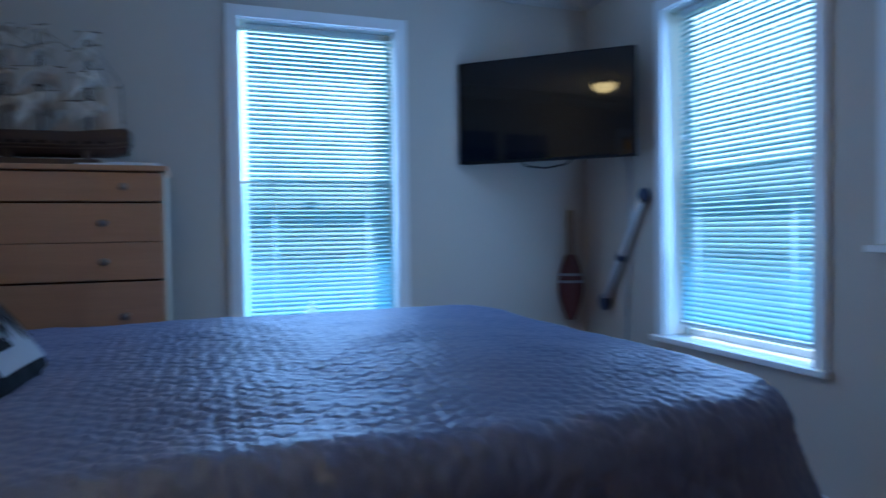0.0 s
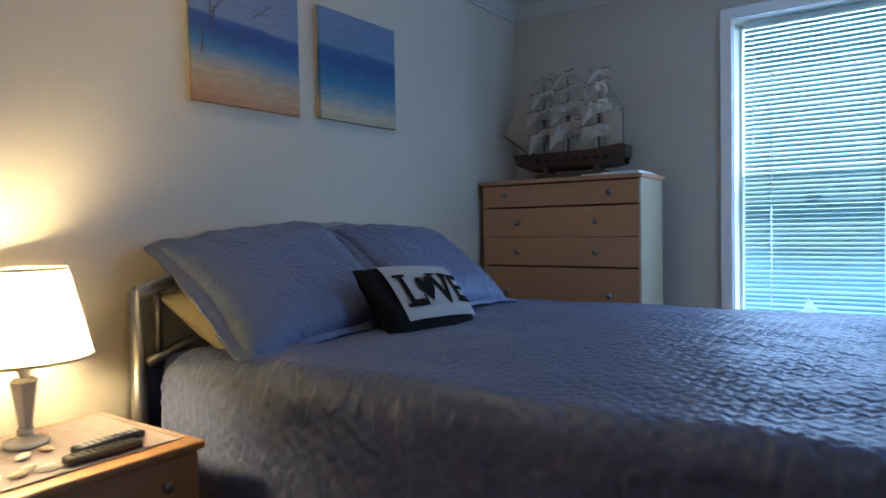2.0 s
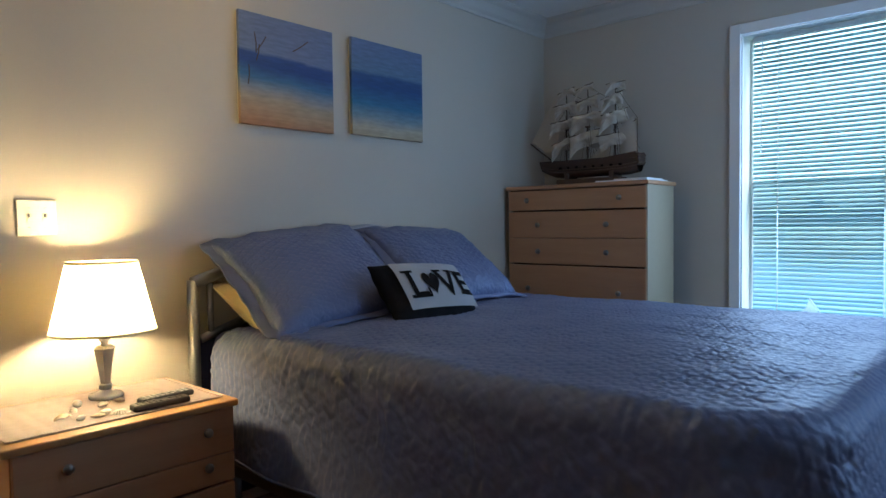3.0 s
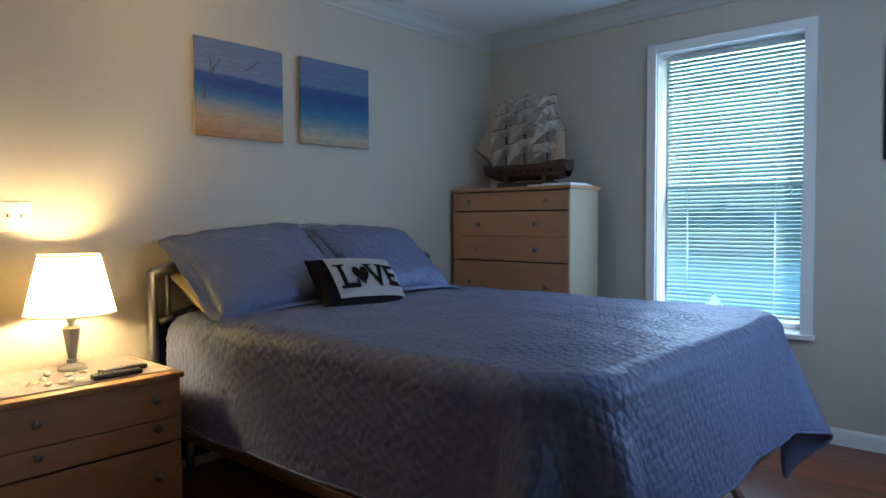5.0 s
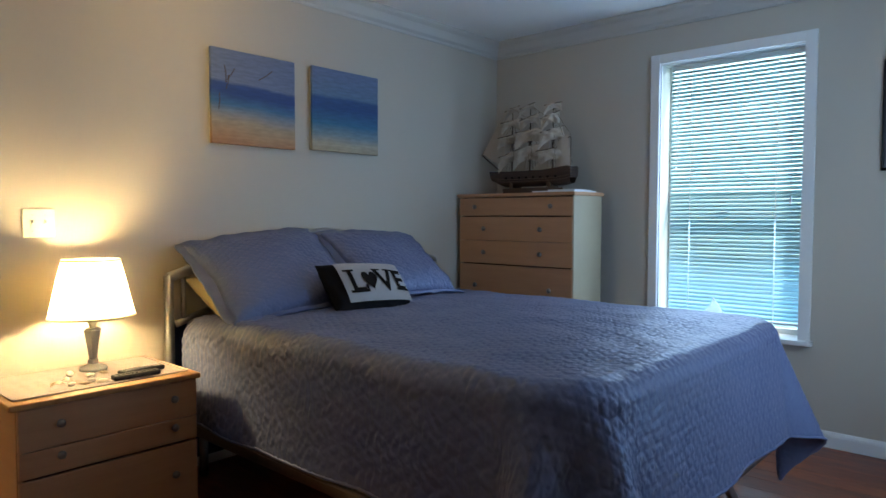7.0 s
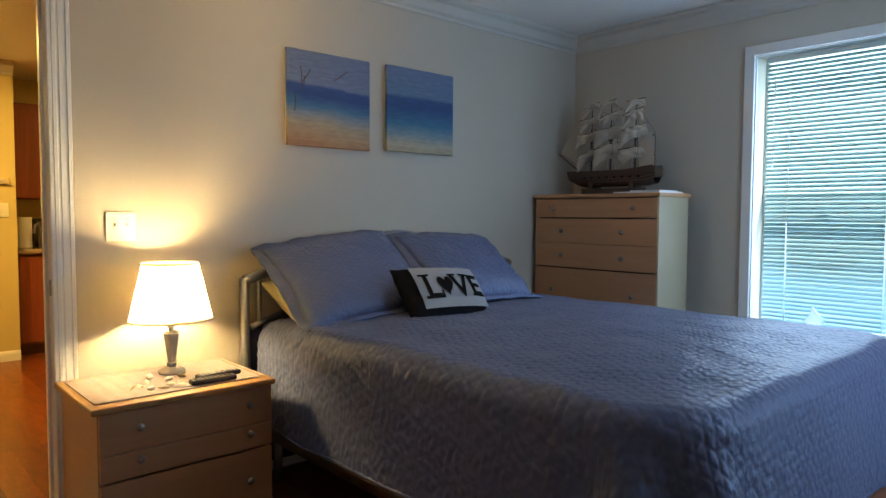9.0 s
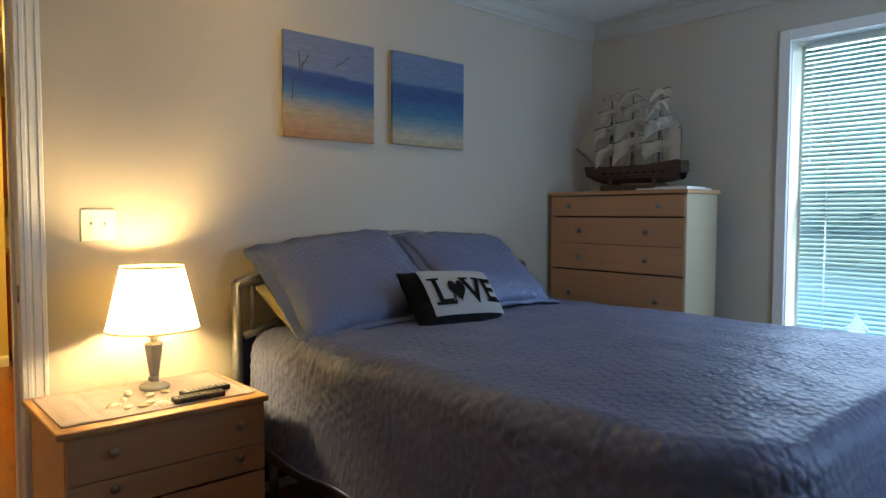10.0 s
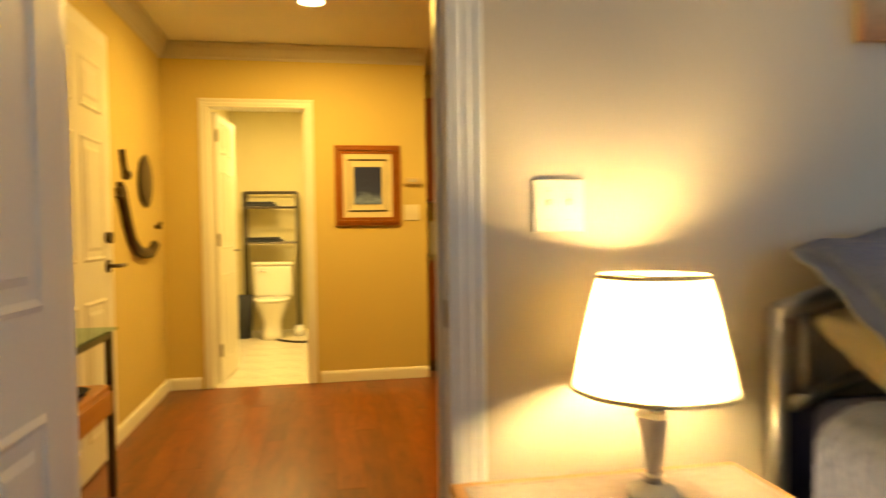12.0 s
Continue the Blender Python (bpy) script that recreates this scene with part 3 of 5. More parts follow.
def slab(z0, z1, inset, soft):
    """A mattress with broad rounded corners at the foot."""
    bm = boxes((BW + inset, BE - inset, BF + inset, BN, z0, z1))
    posts = [e for e in bm.edges if abs(e.verts[0].co.z - e.verts[1].co.z) > 0.05 and e.verts[0].co.y < BF + 0.1]
    bmesh.ops.bevel(bm, geom=posts, offset=0.20, segments=8, affect="EDGES", profile=0.5)
    flat = [e for e in bm.edges if abs(e.verts[0].co.z - e.verts[1].co.z) < 0.001]
    bmesh.ops.bevel(bm, geom=flat, offset=soft, segments=3, affect="EDGES", profile=0.5)
    return bm


part("mattress", slab(0.50, BT, 0.0, 0.045), M_NAVY, bed, "navy covered mattress", True)
part("box_spring", slab(0.262, 0.497, 0.008, 0.02), M_NAVY, bed, "navy box spring")
for x, s in ((BW - 0.015, -1), (BE + 0.015, 1)):
    bm = boxes((x - 0.016, x + 0.016, BF - 0.02, BN + 0.02, 0.222, 0.270), bevel=0.010)
    rail = part("side_rail", bm, M_RAIL, bed, "bronze metal side rail", True)
    part("rail_lip", rod(([(x + s * 0.014, BF - 0.02, 0.276), (x + s * 0.017, -1.1, 0.272), (x + s * 0.014, BN + 0.02, 0.282)], 0.0075), seg=8), M_RAIL, rail, smooth=True)
part("foot_rail", rod(([(BW, BF - 0.02, 0.235), (BE, BF - 0.02, 0.235)], 0.018)), M_RAIL, bed, smooth=True)
part("slat_base", boxes((BW + 0.01, BE - 0.01, BF + 0.02, BN, 0.225, 0.258)), M_BLACK, bed, "black slat base")
for x, y in ((BW + 0.06, BN - 0.03), (BE - 0.06, BN - 0.03)):
    part("leg", rod(([(x, y, 0.0), (x, y, 0.235)], 0.02)), M_CHROME, bed, smooth=True)
for x, s in ((-2.05, -1), (-1.38, 1)):
    part("leg", rod(([(x, BF + 0.01, 0.235), (x + s * 0.04, BF + 0.005, 0.18), (x + s * 0.17, BF, 0.05), (x + s * 0.20, BF, 0.0)], 0.020), seg=10), M_CHROME, bed, "curved chrome foot leg", True)
hx0, hx1 = -2.475, -0.725


def arch(z_end, rise, inset, n=26):
    a, b = hx0 + inset, hx1 - inset
    mid = (a + b) / 2
    out = []
    for i in range(n + 1):
        u = i / n
        x = a + (b - a) * u
        e = abs(x - mid) / ((b - a) / 2)
        out.append((x, -0.05, z_end + rise * (1 - e ** 1.35)))
    return out


for x in (hx0, hx1):
    part("headboard_post", rod(([(x, -0.05, 0.0), (x, -0.05, 0.5), (x, -0.05, 0.925)], 0.022), seg=12), M_CHROME, bed, "satin grey metal post", True)
part("headboard_arch", rod((arch(0.915, 0.192, 0.0), 0.024), seg=12), M_CHROME, bed, "arched satin metal top bar", True)
part("headboard_lower_arch", rod((arch(0.70, 0.20, 0.03), 0.017), seg=10), M_CHROME, bed, smooth=True)
for x in (hx0 + 0.07, hx1 - 0.07):
    part("headboard_upright", rod(([(x, -0.05, 0.70), (x, -0.05, 0.945)], 0.012)), M_CHROME, bed, smooth=True)
# reaches almost to the floor to put dark under the bed, where shade falls
part("headboard_panel", boxes((hx0 + 0.02, hx1 - 0.02, -0.044, -0.038, 0.06, 0.71)), M_NAVY, bed, "navy fabric panel, carried down to stand in for shade under the bed")


def stitch(u, v):
    """Height of the quilting: hexagons outlined by double rows of stitches, puffed in the middle."""
    u += 0.014 * noise.noise(Vector((u * 9, v * 9, 5.0)))
    v += 0.014 * noise.noise(Vector((u * 9, v * 9, 15.0)))
    s = 0.064
    h = s * math.sqrt(3)
    best, q = 9.0, (0.0, 0.0)
    for o in (0.0, 0.5):
        a = (math.floor(u / s + 0.5 - o) + o) * s
        b = (math.floor(v / h + 0.5 - o) + o) * h
        d = (u - a) ** 2 + (v - b) ** 2
        if d < best:
            best, q = d, (u - a, v - b)
    x, y = abs(q[0]), abs(q[1])
    e = s / 2 - max(x, 0.5 * x + 0.866 * y)
    r = math.sqrt(best)
    groove = max(math.exp(-(e / 0.0046) ** 2), 0.45 * math.exp(-((e - 0.0118) / 0.0034) ** 2))
    ang = math.atan2(q[1], q[0])
    star = 0.75 * math.exp(-(r * abs(math.cos(3 * ang)) / 3 / 0.0042) ** 2)
    soft = 0.8 + 0.5 * noise.noise(Vector((u * 7, v * 7, 9.0)))
    return 1.0 - max(groove, star) * soft + 0.28 * noise.noise(Vector((u * 46, v * 26, 2.0)))


def ease(t):
    t = min(1.0, max(0.0, t))
    return t * t * (3 - 2 * t)


def drape():
    """The bedspread: flat on top, rolled over the edges, longer at the sides than at the foot, with loose pointed corners."""
    x0, x1, y0, y1 = BW + 0.025, BE - 0.025, BF + 0.035, -0.165
    top, r = BT + 0.022, 0.075
    side, foot = 0.495, 0.505
    step = 0.0060
    nu = round((x1 - x0 + 2 * side) / step)
    nv = round((y1 - y0 + foot) / step)
    verts, faces = [], []
    for i in range(nu + 1):
        u = x0 - side + (x1 - x0 + 2 * side) * i / nu
        for j in range(nv + 1):
            v = y0 - foot + (y1 - y0 + foot) * j / nv
            turn = 0.18 - 0.08 * ease((u - x0) / (x1 - x0))
            cx, cy = min(max(u, x0 + turn), x1 - turn), max(v, y0 + turn)
            ex, ey = u - cx, v - cy
            d = math.hypot(ex, ey)
            lump = 0.008 * noise.noise(Vector((u * 2.3, v * 2.3, 0.3))) + 0.006 * noise.noise(Vector((u * 6, v * 6, 4)))
            lump += 0.014 * ease((u - x0) / 0.4) * ease((x1 - u) / 0.4) * ease((v - y0) / 0.4)
            q = stitch(v, u) * (0.0064 + 0.0018 * ease((y0 - v) / 0.08) - 0.0012 * ease((x0 - u) / 0.08))
            q += 0.0048 * ease((x0 - u + 0.03) / 0.10) * noise.noise(Vector((v * 62 + 0.5 * math.sin(u * 40), u * 30, 6.0)))
            back = 0.085 * ease((v - y1 + 0.28) / 0.28) * ease((u - x0 + 0.16) / 0.16)
            if d <= turn:
                verts.append((u, v - back, top + lump + q))
                continue
            nx, ny = ex / d, ey / d
            cx, cy = cx + nx * turn, cy + ny * turn
            d -= turn
            arc = r * math.pi / 2
            if d < arc:
                a = d / r
                out, fall = r * math.sin(a), r * (1 - math.cos(a))
                hx, hz = math.sin(a), math.cos(a)
                hang = 0.0
            else:
                out, fall = r, r
                hx, hz = 1.0, 0.0
                hang = d - arc
            corner = abs(nx * ny) * 2
            along = v if abs(ex) > abs(ey) else u
            lean = 0.04 + 0.07 * ny * ny + 0.09 * noise.noise(Vector((along * 2.6, 2.0, 1.0)))
            if corner > 0.0:
                th = math.atan2(abs(ey), abs(ex))
                lean = lean * (1 - corner) + corner * (0.31 + 0.24 * math.sin(7 * th - 0.6))
            out += hang * math.sin(lean) + q * hx
            fall += hang * math.cos(lean) + 0.012 * noise.noise(Vector((along * 4, 7, 2))) * min(1, hang * 3)
            verts.append((cx + nx * out, cy + ny * out - back, max(0.03, top + lump * hz + q * hz - fall)))
    for i in range(nu):
        for j in range(nv):
            a = i * (nv + 1) + j
            faces.append((a, a + nv + 1, a + nv + 2, a + 1))
    me = bpy.data.meshes.new("bedspread")
    me.from_pydata(verts, [], faces)
    me.materials.append(M_QUILT)
    for p in me.polygons:
        p.use_smooth = True
    ob = new("bedspread", me)
    edge = [verts[j] for j in range(nv, -1, -4)] + [verts[i * (nv + 1)] for i in range(4, nu, 4)] + [verts[nu * (nv + 1) + j] for j in range(0, nv + 1, 4)]
    part("bound_hem", rod((edge, 0.0055), seg=6), M_QUILT, ob, smooth=True)
    mod = ob.modifiers.new("thickness", "SOLIDIFY")
    mod.thickness, mod.offset = 0.006, -1
    return tagged(ob, "blue-grey quilted satin bedspread draped over the bed", "bedspread")


drape()


def cushion(name, w, h, thick, mat, m, label, category, group="", flange=0.0, quilt=False, n=44, rise=0.0, belly=0.0):
    """A stuffed pillow: local x wide, z high, y thick; front is -y."""
    verts, faces = [], []
    rng = random.Random(len(name) * 7 + int(w * 100))
    sx, sy = rng.uniform(0, 9), rng.uniform(0, 9)

    def depth(a, b):
        ia, ib = max(0.0, 1 - abs(a) ** 2.6), max(0.0, 1 - abs(b) ** 2.6)
        return thick / 2 * (ia * ib) ** 0.42 * (1 - belly * b)

    for side in (-1, 1):
        for i in range(n + 1):
            for j in range(n + 1):
                a, b = 2 * i / n - 1, 2 * j / n - 1
                fa, fb = a * (1 + flange / (w / 2)), b * (1 + flange / (h / 2))
                pinch = 1 - 0.05 * (1 - abs(a)) * abs(b) ** 3
                pin2 = 1 - 0.07 * (1 - abs(b)) * abs(a) ** 3
                d = depth(min(1, max(-1, fa)), min(1, max(-1, fb)))
                wr = (0.006 if quilt else 0.012) * noise.noise(Vector((a * 2.6 + sx, b * 2.6 + sy, 1))) + 0.003 * noise.noise(Vector((a * 9 + sx, b * 6, 8))) + 0.012 * (abs(a * b) ** 2) * noise.noise(Vector((a * 5, b * 5 + sy, 3)))
                q = 0.0062 * stitch(a * w * 0.62, b * h * 0.62) * (1 if quilt else 0)
                edge = 0.003
                verts.append((a * w / 2 * pin2, side * (d + edge + (q if d > 0.01 else 0)) + wr * min(1.0, d * 25 + 0.25), b * h / 2 * pinch + rise * a * max(0.0, b)))
    k = (n + 1) * (n + 1)
    for s in (0, k):
        for i in range(n):
            for j in range(n):
                a = s + i * (n + 1) + j
                f = (a, a + n + 1, a + n + 2, a + 1)
                faces.append(f if s == 0 else f[::-1])
    rim = [i * (n + 1) for i in range(n + 1)] + [n * (n + 1) + j for j in range(1, n + 1)] + [i * (n + 1) + n for i in range(n - 1, -1, -1)] + list(range(n - 1, 0, -1))
    for p, q2 in zip(rim, rim[1:] + rim[:1]):
        faces.append((p, p + k, q2 + k, q2))
    me = bpy.data.meshes.new(name)
    me.from_pydata(verts, [], faces)
    bmn = bmesh.new()
    bmn.from_mesh(me)
    bmesh.ops.recalc_face_normals(bmn, faces=bmn.faces[:])
    bmn.to_mesh(me)
    bmn.free()
    me.materials.append(mat)
    for p in me.polygons:
        p.use_smooth = True
    ob = new(name, me)
    ob.matrix_world = m
    BASE[ob.name] = Vector()
    tagged(ob, label, category, group)
    return ob, depth


cushion("pillow", 0.66, 0.42, 0.15, M_CREAM, pose(-2.06, -0.225, 0.815, -62, -2, 0), "plain cream pillow beneath the quilted sham", "pillow")


def sham(w, h, thick, m, rise):
    """A quilted pillow with a flat flange all round."""
    ob, _ = cushion("pillow_sham", w - 0.06, h - 0.06, thick, M_QUILT, m, "blue-grey quilted satin sham leaning on the headboard", "pillow", "quilted shams", 0.0, True, 170, rise, 0.28)

    def ring(bm, inner, outer, back):
        n = 40
        rows = []
        for k, (a, b) in enumerate((inner, outer)):
            row = []
            for side in range(4):
                for i in range(n):
                    f = 2 * i / n - 1
                    x, z = ((f, -1), (1, f), (-f, 1), (-1, -f))[side]
                    wob = 0.022 * noise.noise(Vector((x * 4 + w * 9, z * 4, 2))) * k + 0.022 * k * (abs(x * z) ** 3)
                    wob -= 0.050 * k * ease((-z - 0.8) / 0.2)
                    lift = rise * x * max(0.0, z) + 0.004 * k * noise.noise(Vector((x * 9, z * 9, w)))
                    row.append(bm.verts.new((x * a, back + wob, z * b + lift)))
            rows.append(row)
        m2 = len(rows[0])
        for i in range(m2):
            bm.faces.new((rows[0][i], rows[0][(i + 1) % m2], rows[1][(i + 1) % m2], rows[1][i]))
        return rows

    bm = bmesh.new()
    fr = ring(bm, (w / 2 - 0.075, h / 2 - 0.075), (w / 2, h / 2), -0.007)
    bk = ring(bm, (w / 2 - 0.075, h / 2 - 0.075), (w / 2, h / 2), 0.003)
    m2 = len(fr[1])
    for i in range(m2):
        bm.faces.new((fr[1][i], fr[1][(i + 1) % m2], bk[1][(i + 1) % m2], bk[1][i]))
    part("flange", bm, M_QUILT, ob, "flat satin flange", True)
    return ob


sham(0.76, 0.59, 0.150, pose(-2.065, -0.290, 0.922, -51, -3, 0), 0.024)
sham(0.70, 0.57, 0.150, pose(-1.355, -0.312, 0.930, -51, 1, 0), -0.006)
LOVE_W, LOVE_H = 0.48, 0.300
lovem = pose(-1.780, -0.608, 0.837, -38, 3, 0)
love, depth = cushion("throw_pillow", LOVE_W, LOVE_H, 0.105, M_BLACK, lovem, "black and white throw pillow printed with the word love", "pillow", n=36)


def on_cushion(a, b, lift):
    """A place on the small pillow's front; a and b in metres from its middle."""
    d = depth(2 * a / LOVE_W, 2 * b / LOVE_H)
    return (a, -(d + 0.003 + lift), b)


bm = sheet(bmesh.new(), 22, 14, lambda u, v: on_cushion(-0.176 + 0.400 * u, -0.086 + 0.220 * v, 0.010))
panel = part("print_panel", bm, M_LINEN, love, "white linen print panel", True)


def flat_print(name, pts_faces, parent):
    verts, faces = pts_faces
    bm = bmesh.new()
    vs = [bm.verts.new(on_cushion((a - 0.035) * 1.14 + 0.022, (b - 0.02) * 1.16 + 0.022, 0.015)) for a, b in verts]
    for f in faces:
        bm.faces.new([vs[i] for i in f])
    return part(name, bm, M_INK, parent)


def letter(char, size, x, z, parent):
    cu = bpy.data.curves.new("letter", "FONT")
    cu.body, cu.size, cu.offset = char, size, 0.0035
    cu.resolution_u = 2
    tmp = new("letter", cu)
    bpy.context.view_layer.update()
    me = bpy.data.meshes.new_from_object(tmp.evaluated_get(bpy.context.evaluated_depsgraph_get()))
    bpy.data.objects.remove(tmp)
    bm = bmesh.new()
    bm.from_mesh(me)
    bmesh.ops.subdivide_edges(bm, edges=bm.edges[:], cuts=2)
    for v in bm.verts:
        v.co = Vector(on_cushion((x + v.co.x - 0.035) * 1.14 + 0.022, (z + v.co.y - 0.02) * 1.16 + 0.022, 0.014))
    ob = part("letter", bm, M_INK, parent)
    return ob


letter("L", 0.145, -0.112, -0.030, panel)
letter("V", 0.145, 0.036, -0.030, panel)
letter("E", 0.130, 0.130, -0.022, panel)
# serifs of the printed letters
for a0, a1, b0, b1 in ((-0.122, -0.070, 0.064, 0.074), (-0.122, -0.030, -0.036, -0.024), (-0.038, -0.028, -0.030, 0.0), (0.026, 0.072, 0.066, 0.075), (0.090, 0.124, 0.066, 0.075), (0.126, 0.198, 0.064, 0.073), (0.126, 0.202, -0.030, -0.020)):
    flat_print("serif", ([(a0, b0), (a1, b0), (a1, b1), (a0, b1)], [(0, 1, 2, 3)]), panel)
heart = [(0.0, 0.0)]
for i in range(32):
    t = 2 * math.pi * i / 32
    heart.append((16 * math.sin(t) ** 3, 13 * math.cos(t) - 5 * math.cos(2 * t) - 2 * math.cos(3 * t) - math.cos(4 * t)))
heart = [(-0.002 + a * 0.0025, 0.024 + b * 0.0031) for a, b in heart]
flat_print("heart_print", (heart, [(0, i, i % 32 + 1) for i in range(1, 33)]), panel)


# ---------- chest of drawers ----------
def knob(parent, at, axis, r=0.0155):
    """A mushroom knob; axis is the way it points."""
    bm = lathed([(0.005, 0), (0.005, 0.010), (r, 0.016), (r * 0.95, 0.022), (r * 0.55, 0.026), (0.001, 0.027)], (0, 0, 0), 14)
    q = Vector((0, 0, 1)).rotation_difference(Vector(axis)).to_matrix().to_4x4()
    bmesh.ops.transform(bm, matrix=Matrix.Translation(at) @ q, verts=bm.verts[:])
    return part("knob", bm, M_KNOB, parent, "round brushed metal knob", True)


CX, CY0, CY1, CH = -0.45, -0.915, -0.035, 1.34
chest = thing("chest_of_drawers", (-0.23, -0.475, 0), "tall beech-fronted chest of drawers with cream sides", "chest of drawers")
part("side_panel", boxes((CX + 0.004, -0.118, CY0, CY0 + 0.018, 0.0, CH - 0.022), bevel=0.002), M_PANEL, chest, "cream side panel")
part("side_panel", boxes((CX + 0.004, -0.118, CY1 - 0.018, CY1, 0.0, CH - 0.022), bevel=0.002), M_PANEL, chest, "cream side panel")
part("back", boxes((-0.124, -0.118, CY0 + 0.018, CY1 - 0.018, 0.02, CH - 0.022)), M_GAP, chest)
part("carcass", boxes((CX + 0.03, -0.126, CY0 + 0.018, CY1 - 0.018, 0.06, CH - 0.024)), M_GAP, chest)
part("top", boxes((CX - 0.012, -0.108, CY0 - 0.012, CY1 + 0.012, CH - 0.022, CH), bevel=0.005), M_BEECH, chest, "beech laminate top")
rows = ((1.198, 1.312, 0.16), (1.0375, 1.190, 0.235), (0.888, 1.0355, 0.235), (0.610, 0.880, 0.165), (0.335, 0.602, 0.165), (0.07, 0.327, 0.165))
for z0, z1, kn in rows:
    dr = part("drawer", boxes((CX - 0.002, CX + 0.018, CY0 + 0.006, CY1 - 0.006, z0, z1), bevel=0.003), M_BEECH, chest)
    zk = (z0 + z1) / 2
    for y in (-kn - 0.02 + 0.0, -0.915 + kn - 0.01):
        knob(dr, (CX - 0.002, y, zk), (-1, 0, 0))

# ---------- nightstand ----------
NX0, NX1, NY0, NY1, NH = -3.235, -2.578, -0.525, -0.035, 0.578
ns = thing("nightstand", (-2.9, -0.28, 0), "three-drawer beech nightstand with nickel knobs", "nightstand")
part("side_panel", boxes((NX0 + 0.025, NX0 + 0.043, NY0 + 0.03, NY1, 0, NH - 0.022), bevel=0.002), M_BEECH, ns)
part("side_panel", boxes((NX1 - 0.028, NX1 - 0.010, NY0 + 0.03, NY1, 0, NH - 0.022), bevel=0.002), M_BEECH, ns)
part("carcass", boxes((NX0 + 0.043, NX1 - 0.028, NY0 + 0.05, NY1, 0.05, NH - 0.024)), M_GAP, ns)
part("top", boxes((NX0, NX1, NY0, NY1, NH - 0.022, NH), bevel=0.005), M_EDGE, ns, "honey-coloured beech top")
for z0, z1 in ((0.412, 0.552), (0.320, 0.409), (0.055, 0.312)):
    dr = part("drawer", boxes((NX0 + 0.028, NX1 - 0.012, NY0 + 0.014, NY0 + 0.032, z0, z1), bevel=0.003), M_BEECH_X, ns)
    zk = {0.412: 0.492, 0.320: 0.383, 0.055: 0.20}[z0]
    for x in (-3.083, -2.686):
        knob(dr, (x, NY0 + 0.014, zk), (0, -1, 0), 0.0145)


# ---------- on the headboard wall ----------
def canvas(x0, x1, z0, z1, mat, label):
    ob = thing("canvas_painting", ((x0 + x1) / 2, -0.016, (z0 + z1) / 2), label, "painting", "beach paintings")
    part("stretched_canvas", box(bmesh.new(), x0, x1, -0.030, -0.012, z0, z1, bevel=0.003), mat, ob, "painted canvas")
    part("stretcher_bars", boxes((x0 + 0.004, x0 + 0.034, -0.012, -0.003, z0 + 0.004, z1 - 0.004), (x1 - 0.034, x1 - 0.004, -0.012, -0.003, z0 + 0.004, z1 - 0.004),
                                 (x0 + 0.034, x1 - 0.034, -0.012, -0.003, z0 + 0.004, z0 + 0.034), (x0 + 0.034, x1 - 0.034, -0.012, -0.003, z1 - 0.034, z1 - 0.004)), M_MAT, ob)
    return ob


c1 = canvas(-2.243, -1.768, 1.539, 1.993, M_SEA1, "square beach painting with reeds on stretched canvas")
canvas(-1.658, -1.182, 1.549, 2.000, M_SEA2, "square painting of a calm blue sea on canvas")
for a, b, c, d in ((-2.165, 1.83, -2.172, 1.915), (-2.160, 1.845, -2.118, 1.905), (-2.165, 1.80, -2.150, 1.87), (-1.985, 1.868, -1.905, 1.925), (-2.205, 1.70, -2.20, 1.78)):
    part("reed_stroke", rod(([(a, -0.0298, b), ((a + c) / 2 + 0.004, -0.030, (b + d) / 2), (c, -0.0298, d)], 0.0022), seg=5), M_SPAR, c1, "dark painted reed")

sw = thing("light_switch", (-2.977, -0.004, 1.16), "ivory double light switch plate on the wall", "light switch")
part("plate", box(bmesh.new(), -3.035, -2.919, -0.008, -0.001, 1.104, 1.219, bevel=0.003), M_PLATE, sw)
for x in (-3.000, -2.954):
    t = part("toggle_base", box(bmesh.new(), x - 0.007, x + 0.007, -0.010, -0.008, 1.148, 1.176), M_PLATE, sw)
    part("toggle", box(bmesh.new(), x - 0.004, x + 0.004, -0.022, -0.009, 1.163, 1.175, bevel=0.002), M_GREYKEY, t)
    for z in (1.130, 1.193):
        part("screw", lathed([(0.0035, 0), (0.003, 0.0012)], (x, -0.009, z), 8), M_KNOB, sw)

# ---------- on the nightstand ----------
mat_bm = sheet(bmesh.new(), 40, 24, lambda u, v: (-3.205 + 0.60 * u, -0.468 + 0.395 * v, NH + 0.003 + 0.0008 * math.sin(u * 180) + 0.0005 * math.sin(v * 140)))
pm = solid("placemat", mat_bm, M_RUNNER, "pale woven placemat covering the nightstand top", "placemat")
for x in (-3.205, -2.605):
    part("hem", box(bmesh.new(), x - 0.005, x + 0.005, -0.468, -0.073, NH + 0.001, NH + 0.0055, bevel=0.001), M_RUNNER, pm)
for y in (-0.468, -0.073):
    part("hem", box(bmesh.new(), -3.200, -2.610, y - 0.004, y + 0.004, NH + 0.001, NH + 0.005, bevel=0.001), M_RUNNER, pm)
LX, LY, LZ = -2.853, -0.192, NH + 0.006
tl = thing("table_lamp", (LX, LY, LZ), "lit table lamp with ivory cloth shade and silver stem", "table lamp")
part("base", lathed([(0.050, 0.0), (0.052, 0.006), (0.048, 0.013), (0.027, 0.018), (0.018, 0.025)], (LX, LY, LZ), 24), M_CRYSTAL, tl, "round pale glazed base", True)
